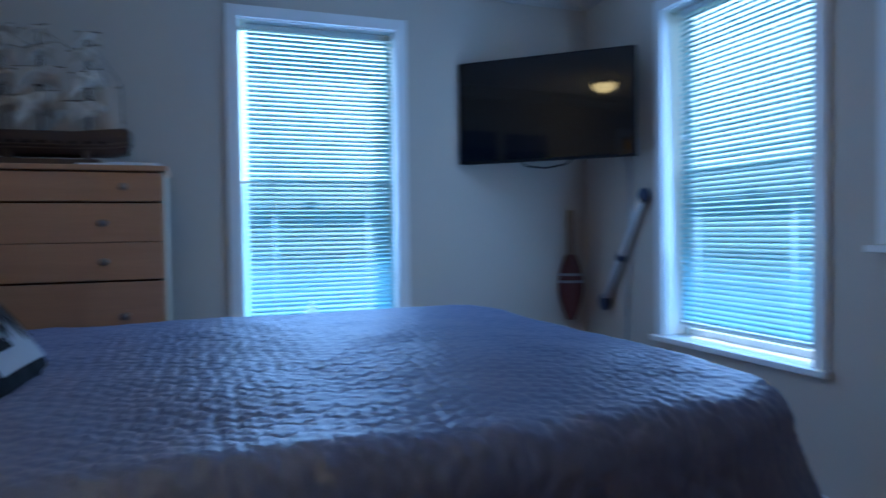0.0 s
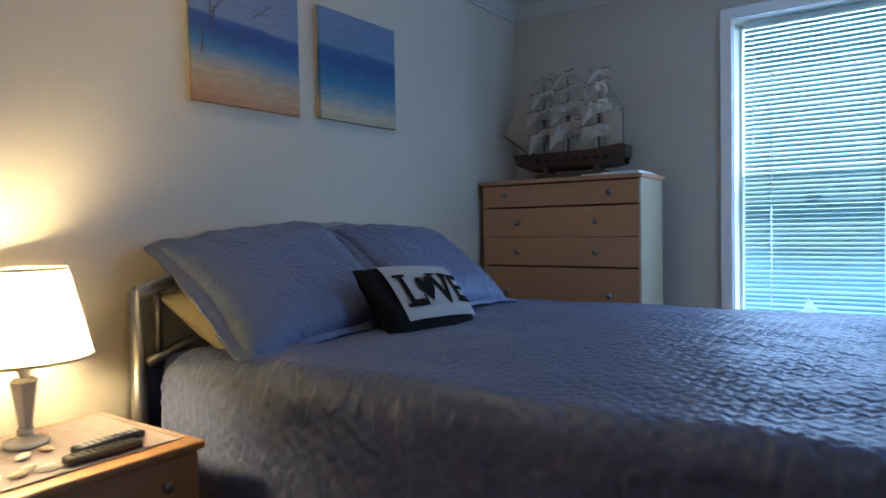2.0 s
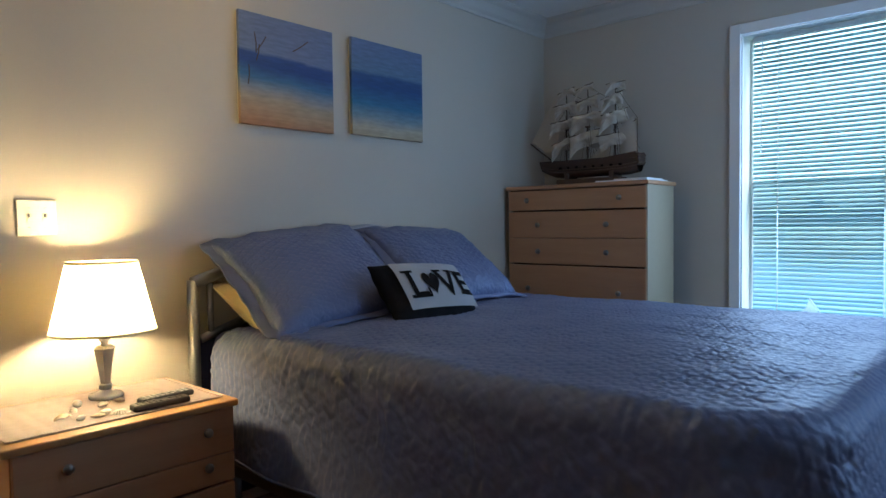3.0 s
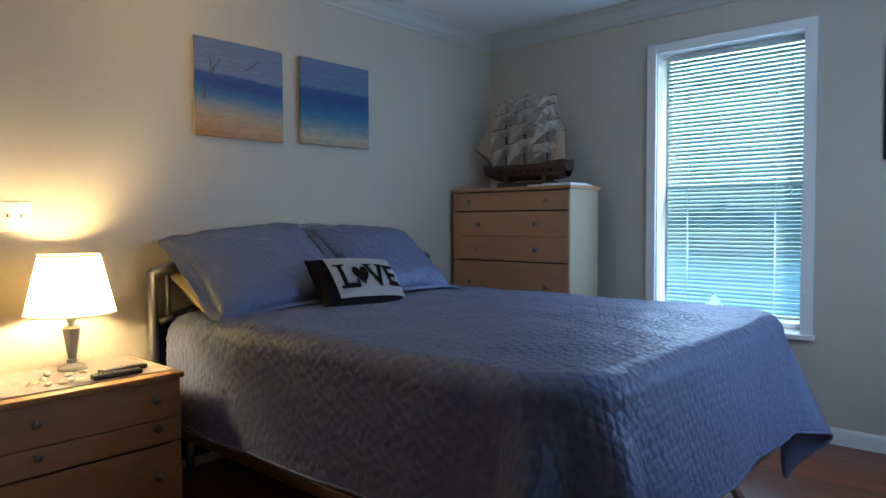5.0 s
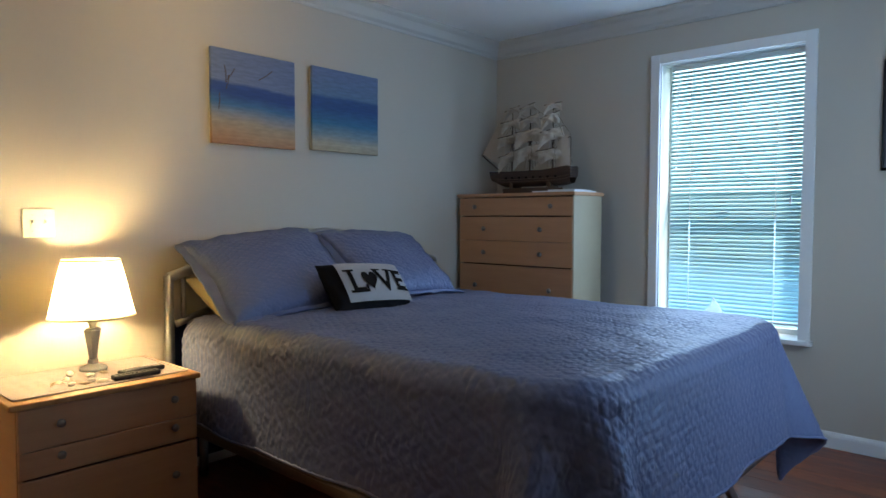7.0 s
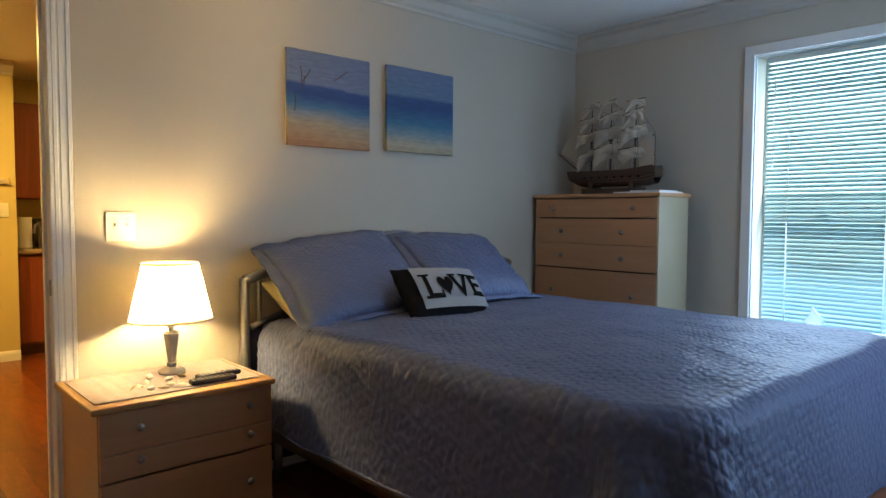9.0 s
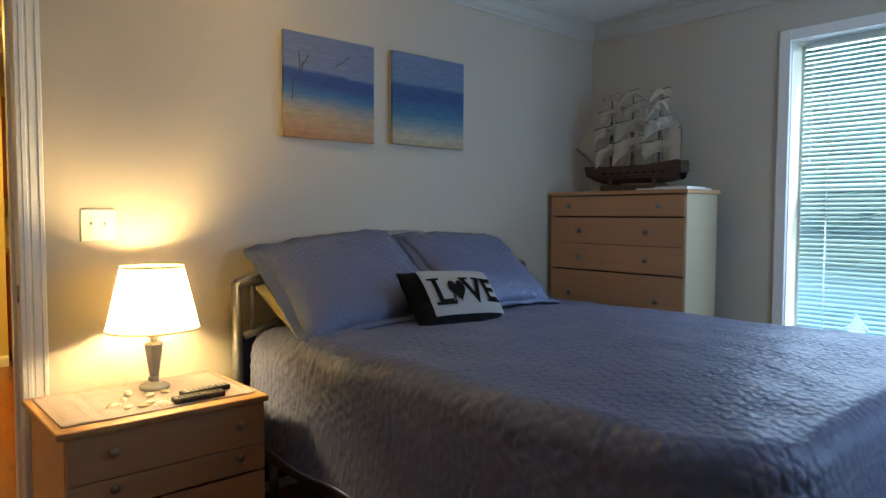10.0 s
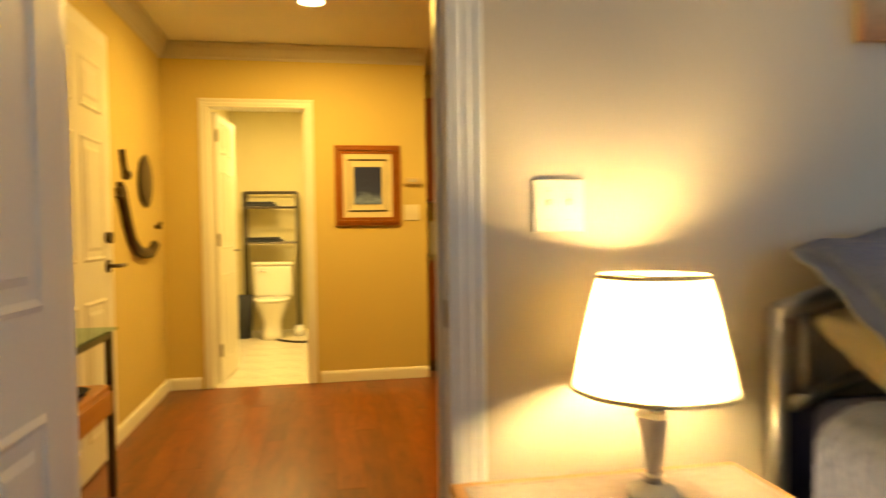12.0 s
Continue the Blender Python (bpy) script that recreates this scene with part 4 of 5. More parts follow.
part("stem", lathed([(0.014, 0.023), (0.021, 0.029), (0.021, 0.040), (0.014, 0.044), (0.016, 0.050), (0.032, 0.150), (0.034, 0.158), (0.025, 0.165)], (LX, LY, LZ), 6), M_CHROME, tl, "tapered faceted silver stem")
part("neck", lathed([(0.010, 0.164), (0.010, 0.178), (0.016, 0.182), (0.016, 0.194), (0.012, 0.200), (0.012, 0.239)], (LX, LY, LZ), 14), M_CRYSTAL, tl, "pale lamp neck", True)
sh = part("shade", lathed([(0.1568, 0.211), (0.1040, 0.436)], (LX, LY, LZ), 48, caps=False), M_SHADE, tl, "ivory tapered cloth shade", True)
for r, z in ((0.1575, 0.211), (0.1055, 0.430)):
    part("shade_band", lathed([(r - 0.001, z), (r + 0.001, z), (r + 0.001 - 0.0014, z + 0.007), (r - 0.001 - 0.0014, z + 0.007), (r - 0.001, z)], (LX, LY, LZ), 48, caps=False), M_SHADEBAND, sh, "ivory edge band", True)
part("spider", rod(([(LX - 0.103, LY, LZ + 0.428), (LX + 0.103, LY, LZ + 0.428)], 0.002), ([(LX, LY - 0.103, LZ + 0.428), (LX, LY + 0.103, LZ + 0.428)], 0.002), seg=5), M_KNOB, tl)
part("bulb_base", lathed([(0.012, 0.240), (0.020, 0.246), (0.020, 0.258), (0.012, 0.262)], (LX, LY, LZ), 14), M_PLATE, tl)
part("bulb", lathed([(0.011, 0.262), (0.0155, 0.270), (0.0155, 0.384), (0.012, 0.392), (0.004, 0.395)], (LX, LY, LZ), 14), M_BULB, tl, "glowing warm tall bulb", True)


def remote(m, mat, label, keys):
    root = thing("remote_control", (0, 0, 0), label, "remote control", "remotes on the nightstand")
    part("body", box(bmesh.new(), -0.085, 0.085, -0.022, 0.022, 0.0, 0.018, bevel=0.005), mat, root)
    for i in range(9):
        for j in range(3):
            x, y = -0.066 + i * 0.0162, -0.012 + j * 0.012
            if (i + j) % 7 == 6:
                continue
            part("button", box(bmesh.new(), x - 0.0042, x + 0.0042, y - 0.0028, y + 0.0028, 0.0178, 0.0196), keys, root)
    root.matrix_world = m


remote(pose(-2.742, -0.372, NH + 0.006, 0, 0, 4), M_PLASTIC, "black remote with pale buttons lying on the placemat", M_GREYKEY)
remote(pose(-2.790, -0.436, NH + 0.006, 0, 0, -2), M_PLASTIC, "slim black remote with black buttons lying on the placemat", M_PLASTIC)


def shell(x, y, r, kind, turn, mat):
    """A ribbed scallop, a cone snail or a pebble-like cowrie."""
    bm = bmesh.new()
    if kind == 0:
        def f(u, v):
            a = -1.25 + 2.5 * u
            rr = r * v * (1 + 0.06 * math.cos(a * 22))
            return (rr * math.sin(a), rr * math.cos(a) - r * 0.5, 0.42 * r * math.sin(math.pi * min(1, v * 0.95 + 0.05)) * (1 - 0.5 * (u * 2 - 1) ** 2) + 0.06 * r * math.cos(a * 22) * v)
        sheet(bm, 30, 8, f)
    else:
        k = 0.62 if kind == 1 else 1.0
        def g(u, v):
            a, t = 2 * math.pi * u, v
            rr = r * 0.42 * math.sin(math.pi * t) ** (0.55 if kind == 2 else 0.9) * (1 + 0.10 * math.sin(t * 22 + a) * (kind == 1))
            return ((t - 0.5) * 2 * r * 0.85, rr * math.cos(a), r * 0.36 + rr * math.sin(a) * 0.85 * k)
        sheet(bm, 16, 14, g)
        bmesh.ops.remove_doubles(bm, verts=bm.verts[:], dist=0.0002)
    bmesh.ops.transform(bm, matrix=pose(0, 0, 0, 0, 0, turn), verts=bm.verts[:])
    low = min(v.co.z for v in bm.verts)
    bmesh.ops.translate(bm, verts=bm.verts[:], vec=(0, 0, -low))
    ob = solid("sea_shell", bm, mat, ("ribbed tan scallop shell beside the lamp", "small spiral sea shell beside the lamp", "smooth pale cowrie shell beside the lamp")[kind], "shell", group="shells round the lamp", smooth=True)
    ob.location = (x, y, NH + 0.004)


for x, y, r, k, t, m in ((-3.035, -0.345, 0.024, 0, 20, M_SHELL), (-3.005, -0.405, 0.017, 2, 30, M_SHELLW), (-2.962, -0.415, 0.022, 1, -20, M_SHELL), (-2.985, -0.29, 0.02, 0, 80, M_SHELLW),
                         (-2.905, -0.425, 0.024, 0, 160, M_SHELLW), (-2.905, -0.300, 0.026, 1, 40, M_SHELLW), (-2.960, -0.250, 0.026, 2, 70, M_SHELLW), (-2.850, -0.285, 0.024, 1, 110, M_SHELL), (-2.935, -0.395, 0.018, 2, 10, M_SHELLW)):
    shell(x, y, r * 1.25, k, t, m)


# ---------- model ship on the chest ----------
SX = -0.215
ship = thing("model_ship", (SX, -0.48, CH), "wooden three-masted model ship with cream sails", "model ship")
Y0, Y1, ZK = -0.765, -0.140, CH + 0.050


def hull(u, v):
    """u from stern to bow, v from one rail under the keel to the other."""
    y = Y0 + (Y1 - Y0) * u
    beam = 0.066 * (1 - max(0, (u - 0.62) / 0.38) ** 2.2) * (0.78 + 0.22 * min(1, u / 0.25))
    sheer = 0.100 + 0.022 * max(0, (0.30 - u) / 0.30) + 0.010 * max(0, (u - 0.72) / 0.28)
    keel = 0.0 + 0.05 * max(0, (u - 0.80) / 0.20) ** 1.6 + 0.012 * max(0, (0.1 - u) / 0.1)
    a = math.pi * (v - 0.5)
    s = math.sin(a)
    x = beam * (abs(s) ** 0.7) * (1 if s > 0 else -1)
    z = keel + (sheer - keel) * (1 - max(0.0, math.cos(a)) ** 0.85)
    rake = 0.035 * max(0, (u - 0.85) / 0.15) * (z / 0.1)
    return (SX + x, y + rake, ZK + z)


bm = sheet(bmesh.new(), 36, 18, hull)
hl = part("hull", bm, M_HULL, ship, "dark red-brown planked hull", True)
part("deck", sheet(bmesh.new(), 20, 2, lambda u, v: (SX + (v - 0.5) * 2 * 0.055 * (1 - max(0, (u - 0.62) / 0.38) ** 2.2), Y0 + (Y1 - Y0) * u, ZK + 0.068 + 0.022 * max(0, (0.3 - u) / 0.3))), M_SPAR, ship)
part("stern_gallery", box(bmesh.new(), SX - 0.045, SX + 0.045, Y0 - 0.012, Y0 + 0.03, ZK + 0.05, ZK + 0.116, bevel=0.006), M_HULL, ship)
for z in (0.060, 0.080, 0.100):
    part("stern_moulding", box(bmesh.new(), SX - 0.048, SX + 0.048, Y0 - 0.015, Y0 + 0.045, ZK + z, ZK + z + 0.006, bevel=0.002), M_OLDBRASS, hl)
for z in (0.052, 0.074):
    part("hull_wale", rod(([tuple(Vector(hull(u / 14, 0.16 if z > 0.06 else 0.22)) + Vector((-0.002, 0, 0))) for u in range(15)], 0.003), seg=5), M_SPAR, hl)
for i in range(8):
    y = Y0 + 0.09 + i * 0.055
    part("gun_port", box(bmesh.new(), SX - 0.064, SX - 0.054, y - 0.008, y + 0.008, ZK + 0.05, ZK + 0.062), M_INK, hl)
st = part("stand", boxes((SX - 0.05, SX + 0.05, -0.63, -0.60, CH + 0.012, CH + 0.080), (SX - 0.05, SX + 0.05, -0.34, -0.31, CH + 0.012, CH + 0.080), (SX - 0.055, SX + 0.055, -0.66, -0.26, CH + 0.001, CH + 0.040), bevel=0.003), M_SPAR, ship, "dark wooden display stand")
masts = ((-0.297, 1.912), (-0.440, 1.922), (-0.615, 1.900))
for y, ztop in masts:
    part("mast", rod(([(SX, y, ZK + 0.03), (SX, y, ztop - 0.15)], 0.0055), ([(SX + 0.004, y, ztop - 0.19), (SX + 0.004, y, ztop)], 0.0032), seg=7), M_SPAR, ship, smooth=True)
    part("fighting_top", lathed([(0.004, -0.006), (0.017, 0.0), (0.017, 0.005), (0.004, 0.006)], (SX, y, CH + 0.34), 12), M_SPAR, ship)


def square_sail(y, z0, z1, w0, w1, belly, k):
    """A bellied sail hung from its yard, set slantwise to the hull."""
    ang = radians(128 + 10 * math.sin(k * 2.7))
    tip = 0.30 + 0.14 * math.sin(k * 1.9)

    def f(u, v):
        w = (w0 + (w1 - w0) * v) * (u - 0.5)
        arch = 0.040 * (1 - (2 * u - 1) ** 2) * (1 - v) - tip * w
        b = belly * math.sin(math.pi * (0.12 + 0.82 * (1 - v))) * (1 - 0.55 * (2 * u - 1) ** 2)
        b += 0.020 * noise.noise(Vector((u * 4.5, v * 2.6, k * 7.7))) + 0.007 * noise.noise(Vector((u * 11, v * 7, k * 2.2)))
        dx, dy = math.cos(ang), math.sin(ang)
        return (SX - 0.014 + w * dx - b * 0.88, y + w * dy - b * 0.42, z0 + (z1 - z0) * v + arch + 0.010 * noise.noise(Vector((u * 3, v * 3, k * 3.1))))
    part("sail", sheet(bmesh.new(), 18, 14, f), M_SAIL, ship, "aged cream cloth sail", True)
    e0, e1 = Vector(f(0, 1)), Vector(f(1, 1))
    d = (e1 - e0) * 0.08
    part("yard", rod(([e0 - d, e1 + d], 0.003), seg=6), M_SPAR, ship)


k = 0
for (y, ztop), scale in zip(masts, (0.85, 0.89, 0.85)):
    z = CH + 0.180
    for hgt, w0, w1 in ((0.130, 0.190, 0.170), (0.120, 0.170, 0.145), (0.095, 0.142, 0.118), (0.075, 0.112, 0.092)):
        k += 1
        square_sail(y + 0.012 * math.sin(k * 4.1), z, z + hgt * scale * (1.02 + 0.12 * math.sin(k * 5.3)), w0 * scale * 1.15 * (1 + 0.12 * math.sin(k * 3.3)), w1 * scale * 1.15 * (1 + 0.10 * math.cos(k * 2.1)), 0.034, k)
        z += (hgt + 0.010) * scale
bow = (SX, -0.040, CH + 0.277)
part("bowsprit", rod(([(SX, -0.190, CH + 0.165), bow], 0.0045), seg=7), M_SPAR, ship, smooth=True)
for a, b, zt in ((-0.050, -0.262, 0.54), (-0.085, -0.258, 0.43), (-0.120, -0.270, 0.32)):
    p0, p1, p2 = Vector((SX - 0.004, a, CH + 0.255 - (a + 0.085) * -0.75)), Vector((SX, b + 0.005, CH + zt + 0.06)), Vector((SX - 0.018, b + 0.02, CH + 0.20))

    def jib(u, v, p0=p0, p1=p1, p2=p2):
        q = p0.lerp(p1, v).lerp(p0.lerp(p2, v), u)
        return q + Vector((-0.018 * math.sin(math.pi * u) * v, 0, 0))
    bm = sheet(bmesh.new(), 8, 8, jib)
    bmesh.ops.remove_doubles(bm, verts=bm.verts[:], dist=0.0003)
    part("jib_sail", bm, M_SAIL, ship, "triangular cream cloth sail", True)
for (ya, za), (yb, zb) in zip(masts, masts[1:]):
    for top, low in ((0.40, 0.24), (0.29, 0.15)):
        p0, p1, p2 = Vector((SX - 0.006, ya - 0.015, CH + low)), Vector((SX - 0.004, yb + 0.012, CH + top)), Vector((SX - 0.010, yb + 0.02, CH + low + 0.01))
        bm = sheet(bmesh.new(), 6, 6, lambda u, v: p0.lerp(p1, v).lerp(p0.lerp(p2, v), u) + Vector((-0.012 * math.sin(math.pi * u) * v, 0, 0)))
        bmesh.ops.remove_doubles(bm, verts=bm.verts[:], dist=0.0003)
        part("stay_sail", bm, M_SAIL, ship, "triangular cream cloth sail", True)
part("spanker_sail", sheet(bmesh.new(), 8, 8, lambda u, v: (SX - 0.012 * math.sin(math.pi * u), -0.640 - (0.110 - 0.02 * v) * u, CH + 0.165 + (0.145 + 0.065 * u) * v + 0.0)), M_SAIL, ship, "cream cloth stern sail", True)
part("gaff", rod(([(SX, -0.618, CH + 0.270), (SX, -0.745, CH + 0.356)], 0.003), ([(SX, -0.618, CH + 0.162), (SX, -0.760, CH + 0.160)], 0.003), ([(SX, -0.748, CH + 0.150), (SX, -0.748, CH + 0.350)], 0.0022), seg=6), M_SPAR, ship)
lines = []
tops = [(SX, y, z) for y, z in masts]
lines += [(bow, tops[0]), ((SX, -0.10, CH + 0.24), (SX, masts[0][0], CH + 0.46)), (tops[0], (SX, masts[1][0], 1.83)), (tops[1], (SX, masts[2][0], 1.81)), (tops[2], (SX, -0.75, CH + 0.36)), (tops[2], (SX, -0.76, CH + 0.19))]
for y, z in masts:
    for s in (-1, 1):
        for o in (-0.03, 0.0, 0.03):
            lines.append(((SX + s * 0.058, y - 0.02 + o, ZK + 0.09), (SX, y, CH + 0.36)))
        lines.append(((SX + s * 0.055, y - 0.06, ZK + 0.09), (SX, y, z - 0.04)))
for a, b in lines:
    mid = (Vector(a) + Vector(b)) / 2 - Vector((0, 0, 0.006))
    part("rigging_line", rod(([a, mid, b], 0.0011), seg=4), M_ROPE, ship)
# flags at the mast heads
for y, z in masts:
    part("pennant", sheet(bmesh.new(), 4, 2, lambda u, v, y=y, z=z: (SX + 0.002 * math.sin(6 * u), y + 0.022 * u, z + 0.003 + 0.010 * (v - 0.5) * (1 - u))), M_REDPAD, ship)

bk = thing("booklet", (-0.25, -0.76, CH), "thin white booklets lying on the chest", "booklet")
part("cover", box(bmesh.new(), -0.42, -0.16, -0.90, -0.60, CH + 0.001, CH + 0.010, bevel=0.002), M_PAPER, bk)
part("upper_booklet", box(bmesh.new(), -0.40, -0.20, -0.89, -0.70, CH + 0.0105, CH + 0.017, bevel=0.002), M_PAPER, bk)

# ornament on the window sill
orn = thing("sill_ornament", (0.022, -1.562, W1[2]), "small white sailboat ornament on a dark base on the sill", "ornament")
part("base", box(bmesh.new(), -0.004, 0.040, -1.62, -1.51, W1[2], W1[2] + 0.028, bevel=0.006), M_SPAR, orn, "dark base")
part("block", box(bmesh.new(), 0.004, 0.034, -1.60, -1.53, W1[2] + 0.028, W1[2] + 0.10, bevel=0.008), M_MILKGLASS, orn)
part("sail", prism(bmesh.new(), [(-1.622, W1[2] + 0.10), (-1.507, W1[2] + 0.10), (-1.545, W1[2] + 0.135), (-1.560, W1[2] + 0.185)], lambda k, p: (0.012 + 0.012 * k, p[0], p[1])), M_MILKGLASS, orn, "white glazed sail")

# ---------- television corner ----------
TVW, TVH = 0.915, 0.535
tvm = pose(-0.311, -2.710, 1.686, 0, 0, 48.2)
tv = thing("television", (0, 0, 0), "black flat television on a tilting corner wall mount", "television")
part("housing", box(bmesh.new(), -TVW / 2, TVW / 2, -0.040, 0.010, -TVH / 2, TVH / 2, bevel=0.003), M_BEZEL, tv)
part("screen", box(bmesh.new(), -TVW / 2 + 0.008, TVW / 2 - 0.008, 0.0095, 0.0115, -TVH / 2 + 0.012, TVH / 2 - 0.008), M_SCREEN, tv, "glossy black screen")
part("back_cover", box(bmesh.new(), -0.28, 0.28, -0.062, -0.040, -0.18, 0.16, bevel=0.01), M_PLASTIC, tv)
part("wall_arm", rod(([(0, -0.06, 0), (0.02, -0.16, 0.03), (0.0, -0.32, 0.06)], 0.02), ([(-0.1, -0.07, -0.1), (-0.1, -0.07, 0.1)], 0.012), ([(0.1, -0.07, -0.1), (0.1, -0.07, 0.1)], 0.012)), M_PLASTIC, tv, "black steel mount arm")
part("cable", rod(([(0.16, -0.05, -TVH / 2 + 0.02), (0.10, -0.05, -TVH / 2 - 0.022), (0.0, -0.05, -TVH / 2 - 0.035), (-0.10, -0.05, -TVH / 2 - 0.020), (-0.16, -0.05, -TVH / 2 + 0.02)], 0.005), seg=6), M_PLASTIC, tv, "drooping black cable", True)
tv.matrix_world = tvm

tot = thing("carved_paddle", (-0.045, -3.02, 0.55), "dark red carved paddle with two white stripes hanging in the corner", "wall ornament")
tm_ = pose(-0.045, -3.02, 0.0, 0, 0, 62)


def blade(bm, z0, z1, w0, w1, wm, t):
    sheet(bm, 8, 14, lambda u, v: ((u - 0.5) * 2 * ((w0 + (w1 - w0) * v) + wm * math.sin(math.pi * v)), t * math.cos((u - 0.5) * math.pi) + 0.004, z0 + (z1 - z0) * v))
    bmesh.ops.transform(bm, matrix=tm_, verts=bm.verts[:])
    return bm


part("handle", blade(bmesh.new(), 0.86, 1.17, 0.020, 0.018, 0.0, 0.018), wood("pale_handle_wood", (0.16, 0.10, 0.06), (0.24, 0.16, 0.10), 0.5, "z"), tot, "pale wooden shaft", True)
part("blade", blade(bmesh.new(), 0.55, 0.92, 0.022, 0.030, 0.045, 0.022), M_REDPAD, tot, "dark red blade", True)
for z in (0.76, 0.80):
    part("stripe", blade(bmesh.new(), z, z + 0.014, 0.072, 0.070, 0.0, 0.026), M_LINEN, tot, "white painted stripe")
oar = thing("decorative_oar", (-0.45, YS + 0.03, 0.6), "pale oar with navy ends hung slantwise on the wall", "wall ornament")
o0, o1 = Vector((-0.240, YS + 0.035, 0.665)), Vector((-0.585, YS + 0.035, 1.225))
part("shaft", rod(([o0, o0.lerp(o1, 0.5), o1], 0.022), seg=10), M_GREYPAINT, oar, smooth=True)
part("collar", rod(([o0.lerp(o1, 0.42), o0.lerp(o1, 0.47)], 0.028), seg=10), M_BLUEPAINT, oar)
for p, s in ((o0, 1.15), (o1, 0.95)):
    bm = bmesh.new()
    bmesh.ops.create_uvsphere(bm, u_segments=12, v_segments=8, radius=0.042 * s, matrix=Matrix.Translation(p) @ Matrix.Diagonal((1, 0.6, 1, 1)))
    part("navy_end", bm, M_BLUEPAINT, oar, "navy painted end", True)

for x, low, sway in ((-0.445, 0.42, 0.05), (-0.425, 0.60, 0.03)):
    solid("power_cord", rod(([(x + 0.01, YS + 0.012, 1.47), (x, YS + 0.008, 1.30), (x, YS + 0.007, 1.02), (x + sway * 0.4, YS + 0.008, 0.8), (x + sway, YS + 0.010, low)], 0.0045), seg=6),
          M_GREYPAINT, "pale cord hanging down the wall below the television", "cord", group="cords below the television", smooth=True)

mir = thing("wall_mirror", (-2.12, YS, 1.45), "white-framed wall mirror with a small ledge", "mirror")
part("frame", boxes((-2.47, -2.43, YS + 0.001, YS + 0.025, 1.0, 1.95), (-1.83, -1.79, YS + 0.001, YS + 0.025, 1.0, 1.95), (-2.43, -1.83, YS + 0.001, YS + 0.024, 1.91, 1.95), (-2.43, -1.83, YS + 0.001, YS + 0.024, 1.0, 1.03), bevel=0.003), M_TRIM, mir)
part("ledge", box(bmesh.new(), -2.49, -1.77, YS + 0.001, YS + 0.06, 0.975, 0.998, bevel=0.004), M_TRIM, mir)
part("glass", boxes((-2.43, -1.83, YS + 0.004, YS + 0.010, 1.03, 1.91)), M_MIRROR, mir, "mirror glass")

cl = thing("ceiling_light", (-2.45, -0.65, H), "lit flush-mounted dome ceiling light", "ceiling light")
part("rim", lathed([(0.112, -0.001), (0.125, -0.004), (0.125, -0.024), (0.112, -0.030)], (-2.45, -0.65, H), 36), M_KNOB, cl, "brushed metal rim", True)
part("glass_bowl", lathed([(0.110, -0.030), (0.105, -0.050), (0.086, -0.074), (0.054, -0.090), (0.015, -0.096), (0.001, -0.096)], (-2.45, -0.65, H), 36, caps=False), M_DOME, cl, "glowing frosted glass bowl", True)

# ---------- hall ----------
fp = thing("framed_print", (-3.16, HN, 1.43), "framed dark blue seascape print with cream mat", "framed picture")
fx0, fx1, fz0, fz1 = -3.40, -2.925, 1.140, 1.722
bm = bmesh.new()
for a, d in ((0.0, 0.020), (0.018, 0.028), (0.040, 0.018)):
    b = a + 0.02
    for q in ((fx0 + a, fx0 + b, fz0 + a, fz1 - a), (fx1 - b, fx1 - a, fz0 + a, fz1 - a), (fx0 + b, fx1 - b, fz0 + a, fz0 + b), (fx0 + b, fx1 - b, fz1 - b, fz1 - a)):
        box(bm, q[0], q[1], HN - d, HN - 0.001, q[2], q[3], bevel=0.002, seg=1)
part("frame", bm, M_FRAME, fp, "reddish stained wooden frame")
part("mat_board", boxes((fx0 + 0.058, fx1 - 0.058, HN - 0.010, HN - 0.002, fz0 + 0.058, fz1 - 0.058)), M_MAT, fp, "cream mat board")
part("mat_line", boxes(*[(fx0 + 0.095, fx1 - 0.095, HN - 0.0125, HN - 0.0102, z, z + 0.012) for z in (fz0 + 0.10, fz1 - 0.112)], (fx0 + 0.098, fx0 + 0.104, HN - 0.0125, HN - 0.0102, fz0 + 0.112, fz1 - 0.112), (fx1 - 0.104, fx1 - 0.098, HN - 0.0125, HN - 0.0102, fz0 + 0.112, fz1 - 0.112)), M_INK, fp)
part("print", boxes((fx0 + 0.135, fx1 - 0.135, HN - 0.0135, HN - 0.0105, fz0 + 0.155, fz1 - 0.155)), M_PRINT, fp, "dark blue moonlit sea print")
th = thing("thermostat", (-2.83, HN, 1.465), "small beige thermostat on the hall wall", "thermostat")
part("housing", box(bmesh.new(), -2.895, -2.775, HN - 0.028, HN - 0.001, 1.440, 1.490, bevel=0.006), M_SHADEBAND, th)
part("dial", box(bmesh.new(), -2.86, -2.81, HN - 0.031, HN - 0.028, 1.456, 1.474), M_GREYKEY, th)
hs = thing("light_switch", (-2.84, HN, 1.22), "ivory switch plate on the hall wall", "light switch")
part("plate", box(bmesh.new(), -2.90, -2.785, HN - 0.008, HN - 0.001, 1.175, 1.29, bevel=0.003), M_PLATE, hs)
for x in (-2.865, -2.82):
    part("toggle", box(bmesh.new(), x - 0.004, x + 0.004, HN - 0.02, HN - 0.008, 1.225, 1.24), M_PLATE, hs)

